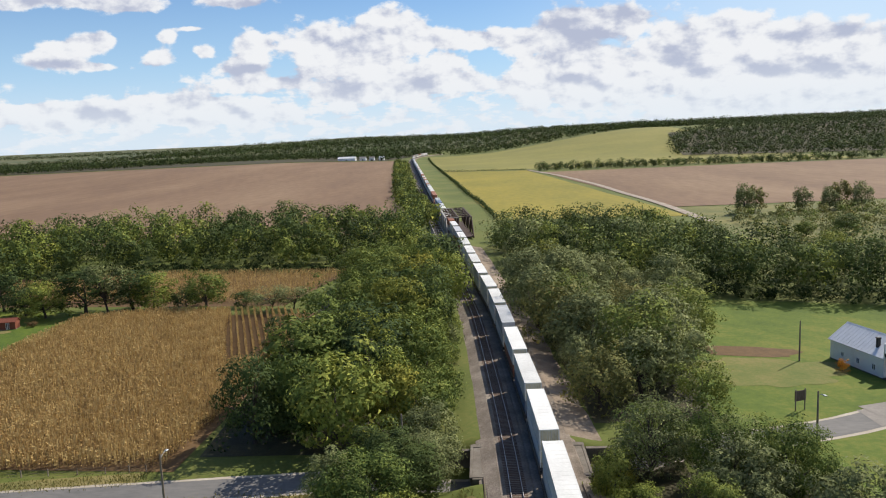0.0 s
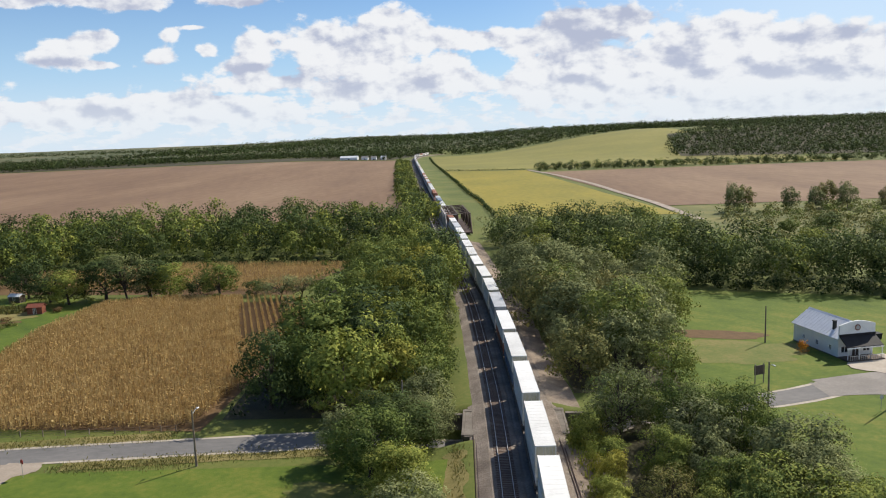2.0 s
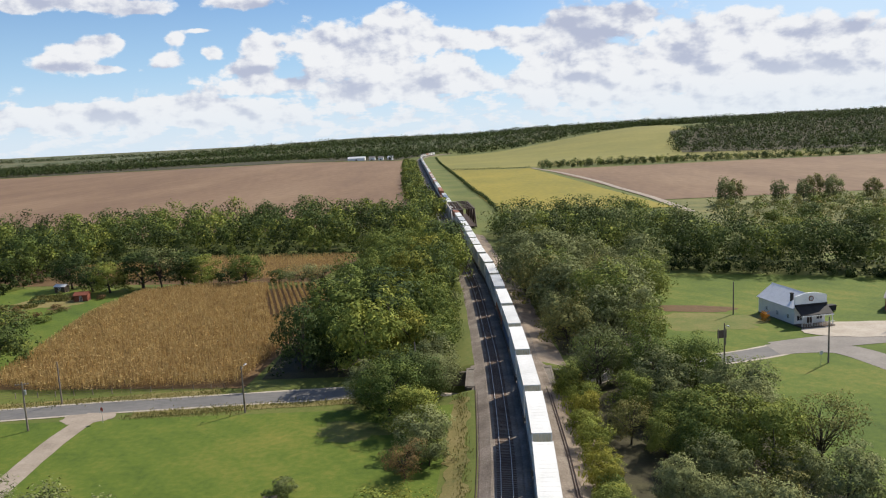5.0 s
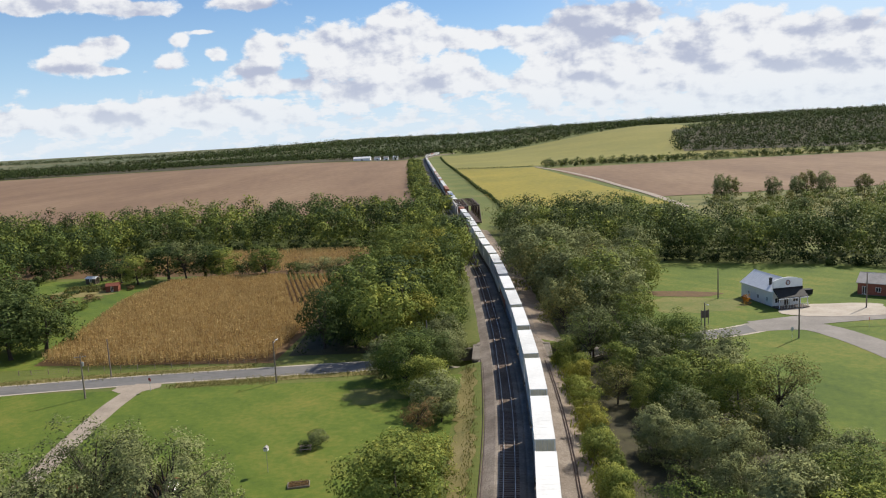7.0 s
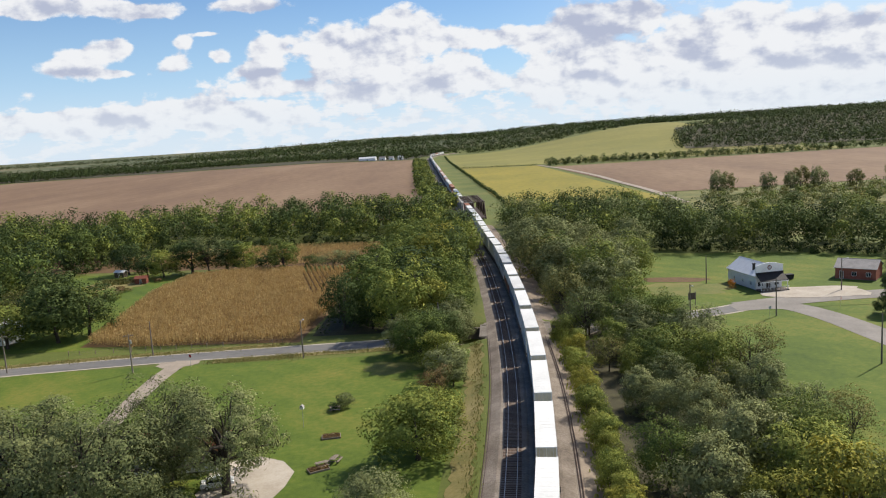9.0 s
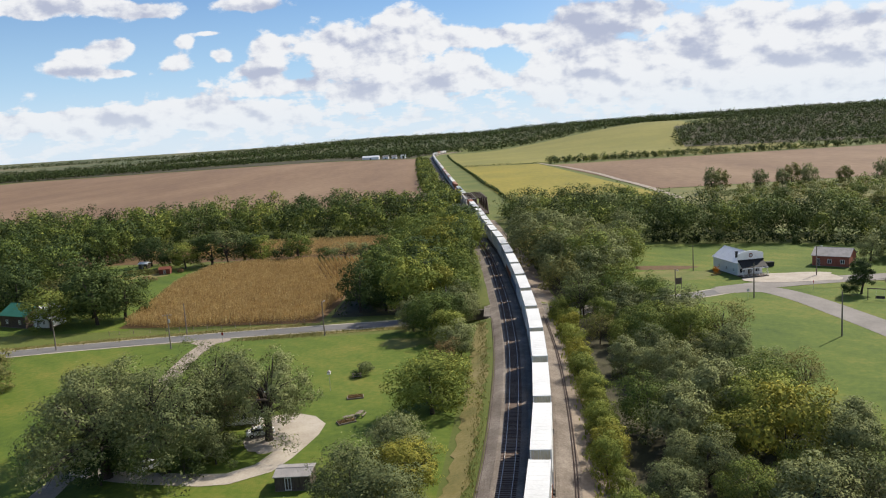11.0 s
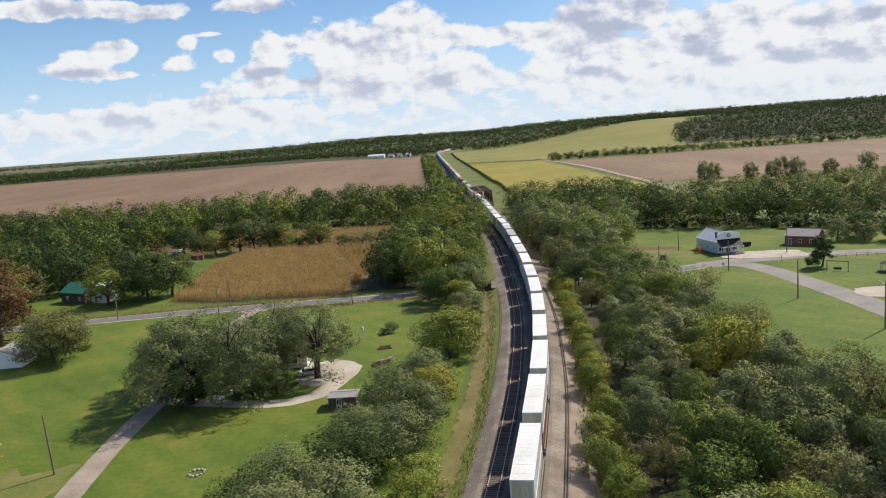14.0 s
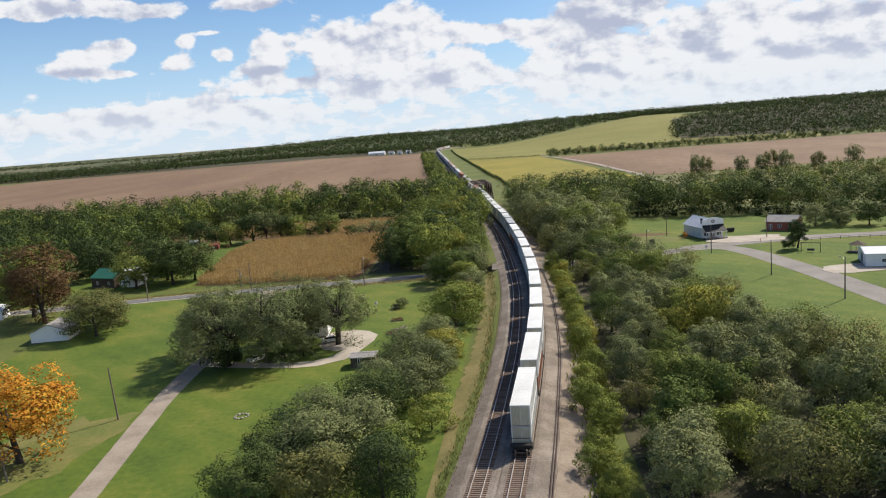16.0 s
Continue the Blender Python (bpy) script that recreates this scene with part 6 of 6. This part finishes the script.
timber_bed(-27.6, 48.0, 12, "timber-edged flower bed with withered plants")
timber_bed(-26.9, 36.0, 30, "timber-edged bed beside the picnic tables")
for k, (x, y, rx, ry) in enumerate(((-141, 200, 5, 0.9), (-143, 205, 5, 0.9), (-138, 176, 4.5, 2.2), (-146, 191, 5, 1.0), (-131, 188, 3.5, 1.2))):
    blob("garden_bed", x, y, rx, ry, 0.05 * k, M["corn_soil"], "dug garden bed with dry stalks", 0.09, "soil", 0.7, 0.15)
tufts_later = [[(-146, 200), (-136, 200)], [(-148, 205), (-138, 205)], [(-142, 176), (-134, 176)], [(-151, 191), (-141, 191)]]
tree(-28.0, 61.5, 2.8, 1.7, "shrub", "grey_leaf", 1)
tree(-29.8, 60.6, 1.5, 1.1, "shrub", "dark_leaf", 1)


def picnic_table(x, y, turn):
    ob = thing("picnic_table", pose(x, y, height(x, y) + 0.05, 0, 0, turn), "weathered wooden picnic table on the lawn", "table", "picnic tables")
    for k in range(5):
        part("board", boxes(((-0.9, -0.36 + 0.15 * k, 0.72), (0.9, -0.23 + 0.15 * k, 0.76))), M["pole_wood"], ob)
    for s in (-1, 1):
        part("seat", boxes(((-0.9, s * 0.75 - 0.14, 0.42), (0.9, s * 0.75 + 0.14, 0.46))), M["pole_wood"], ob)
        part("leg", boxes(((s * 0.7 - 0.05, -0.8, 0.36), (s * 0.7 + 0.05, 0.8, 0.42)), ((s * 0.7 - 0.05, -0.6, 0), (s * 0.7 + 0.05, -0.5, 0.72)), ((s * 0.7 - 0.05, 0.5, 0), (s * 0.7 + 0.05, 0.6, 0.72))), M["pole_wood"], ob)


picnic_table(-26.6, 37.0, 30)
picnic_table(-25.0, 38.6, 80)
picnic_table(-29.5, 60.0, 10)


def car(x, y, turn, paint, label):
    """A parked saloon: shaped body, glasshouse, wheels."""
    ob = thing("car", pose(x, y, height(x, y) + 0.1, 0, 0, turn), label, "car", "parked cars")
    side = [(-2.2, 0.35), (2.2, 0.35), (2.25, 0.7), (2.1, 0.85), (1.2, 0.95), (-1.6, 1.0), (-2.2, 0.95), (-2.28, 0.6)]
    bm = bmesh.new()
    prism(bm, side, -0.88, 0.88)
    bmesh.ops.bevel(bm, geom=bm.edges[:], offset=0.06, segments=2, affect="EDGES")
    part("body", bm, M[paint], ob)
    part("glasshouse", prism(bmesh.new(), [(-1.55, 0.98), (1.15, 0.94), (0.5, 1.38), (-1.1, 1.4)], -0.74, 0.74), M["glass"], ob, "dark car windows")
    part("roof_panel", prism(bmesh.new(), [(-1.1, 1.39), (0.5, 1.37), (0.4, 1.44), (-1.0, 1.46)], -0.72, 0.72), M[paint], ob)
    for wx in (-1.4, 1.4):
        for wy in (-0.8, 0.8):
            w = bmesh.new()
            tube(w, [(wx, wy - 0.1, 0.32), (wx, wy + 0.1, 0.32)], [0.32, 0.32], 14)
            wheel = part("wheel", w, M["awning"], ob, "black tyre")
            hb = bmesh.new()
            s = 1 if wy > 0 else -1
            tube(hb, [(wx, wy + s * 0.1, 0.32), (wx, wy + s * 0.115, 0.32)], [0.18, 0.18], 10)
            part("rim", hb, M["galvanised"], wheel)


car(-40.0, 31.5, 20, "siding", "white saloon car parked on the gravel drive")
car(-46.5, 23.0, 70, "grey_steel", "grey saloon car parked under the trees")
car(-53.0, 20.0, 60, "siding", "white saloon car parked in tree shade")
for x, y, h, r, leaf in ((-139.5, 182, 1.6, 2.0, "brush_leaf"), (-127.5, 184, 1.5, 1.6, "brush_leaf"), (-133, 190, 1.2, 1.5, "rust_leaf"), (-137, 171, 1.4, 1.8, "brush_leaf"), (-142, 196, 1.5, 1.8, "dark_leaf"), (-124, 200, 1.7, 1.4, "rust_leaf"), (-148, 186, 1.8, 2.2, "brush_leaf"), (-134, 205, 1.3, 1.6, "brush_leaf")):
    tree(x, y, h, r, "shrub", leaf, 0, "garden shrubs")


blob("garden_straw", -141, 196, 12, 9, 0.2, M["dry_grass"], "patch of straw-dry grass among the garden beds", 0.075, "grass", 0.9, 0.25)
rng_garden = random.Random(77)
for k in range(22):
    tree(-136 + rng_garden.uniform(-13, 12), 187 + rng_garden.uniform(-20, 22), rng_garden.uniform(0.9, 2.0), rng_garden.uniform(0.9, 1.8), "shrub", rng_garden.choice(("brush_leaf", "green_leaf", "dark_leaf", "rust_leaf")), 0, "garden shrubs")


# tufts of rough grass along edges
def tufts(name, lines, n, spread, h, mat, label, seed):
    rng = np.random.default_rng(seed)
    pts = [p for line in lines for p in spline(line, 0.5)]
    idx = rng.integers(0, len(pts), n)
    P = np.array([(pts[i].x, pts[i].y) for i in idx]) + rng.normal(0, spread, (n, 2))
    z = np.array([height(a, b) for a, b in P])
    ang = rng.uniform(0, 2 * np.pi, n)
    d = np.stack([np.cos(ang), np.sin(ang), np.zeros(n)], 1)
    hh = h * rng.uniform(0.5, 1.3, (n, 1))
    foot = np.stack([P[:, 0], P[:, 1], z], 1)
    tip = foot + d * hh * 0.4 + hh * np.array([0, 0, 1.0])
    w = np.stack([-d[:, 1], d[:, 0], np.zeros(n)], 1) * hh * 0.28
    ob = new(name, loose(name, np.stack([foot - w * 0.5, foot + w * 0.5, tip + w * 0.2, tip - w], 1), M[mat]))
    tagged(ob, label, "grass", kind="stuff")


tufts("verge_grass", [[(-130, 92), (-106, 97.3), (-76.6, 102.0), (-52, 105)], [(-64, 93.5), (-45.9, 96.3), (-24, 98.2)], [(-60, 93.5), (-45, 95)]], 9000, 1.1, 0.28, "brush_leaf", "rough grass and weeds along the road", 41)
tufts("bank_grass", [[(-12, -60), (-6.8, -13), (-5.2, 19), (-4.6, 61), (-6, 98)]], 3000, 0.6, 0.3, "brush_leaf", "dry grass along the railway bank", 42)
tufts("ballast_weeds", [[(9.5, -50), (13, 20), (13.5, 60), (12, 108)]], 5000, 1.0, 0.6, "lime_leaf", "weeds at the foot of the ballast", 43)
tufts("garden_stalks", tufts_later, 1600, 0.7, 0.9, "brush_leaf", "dry garden plants standing in rows", 44)
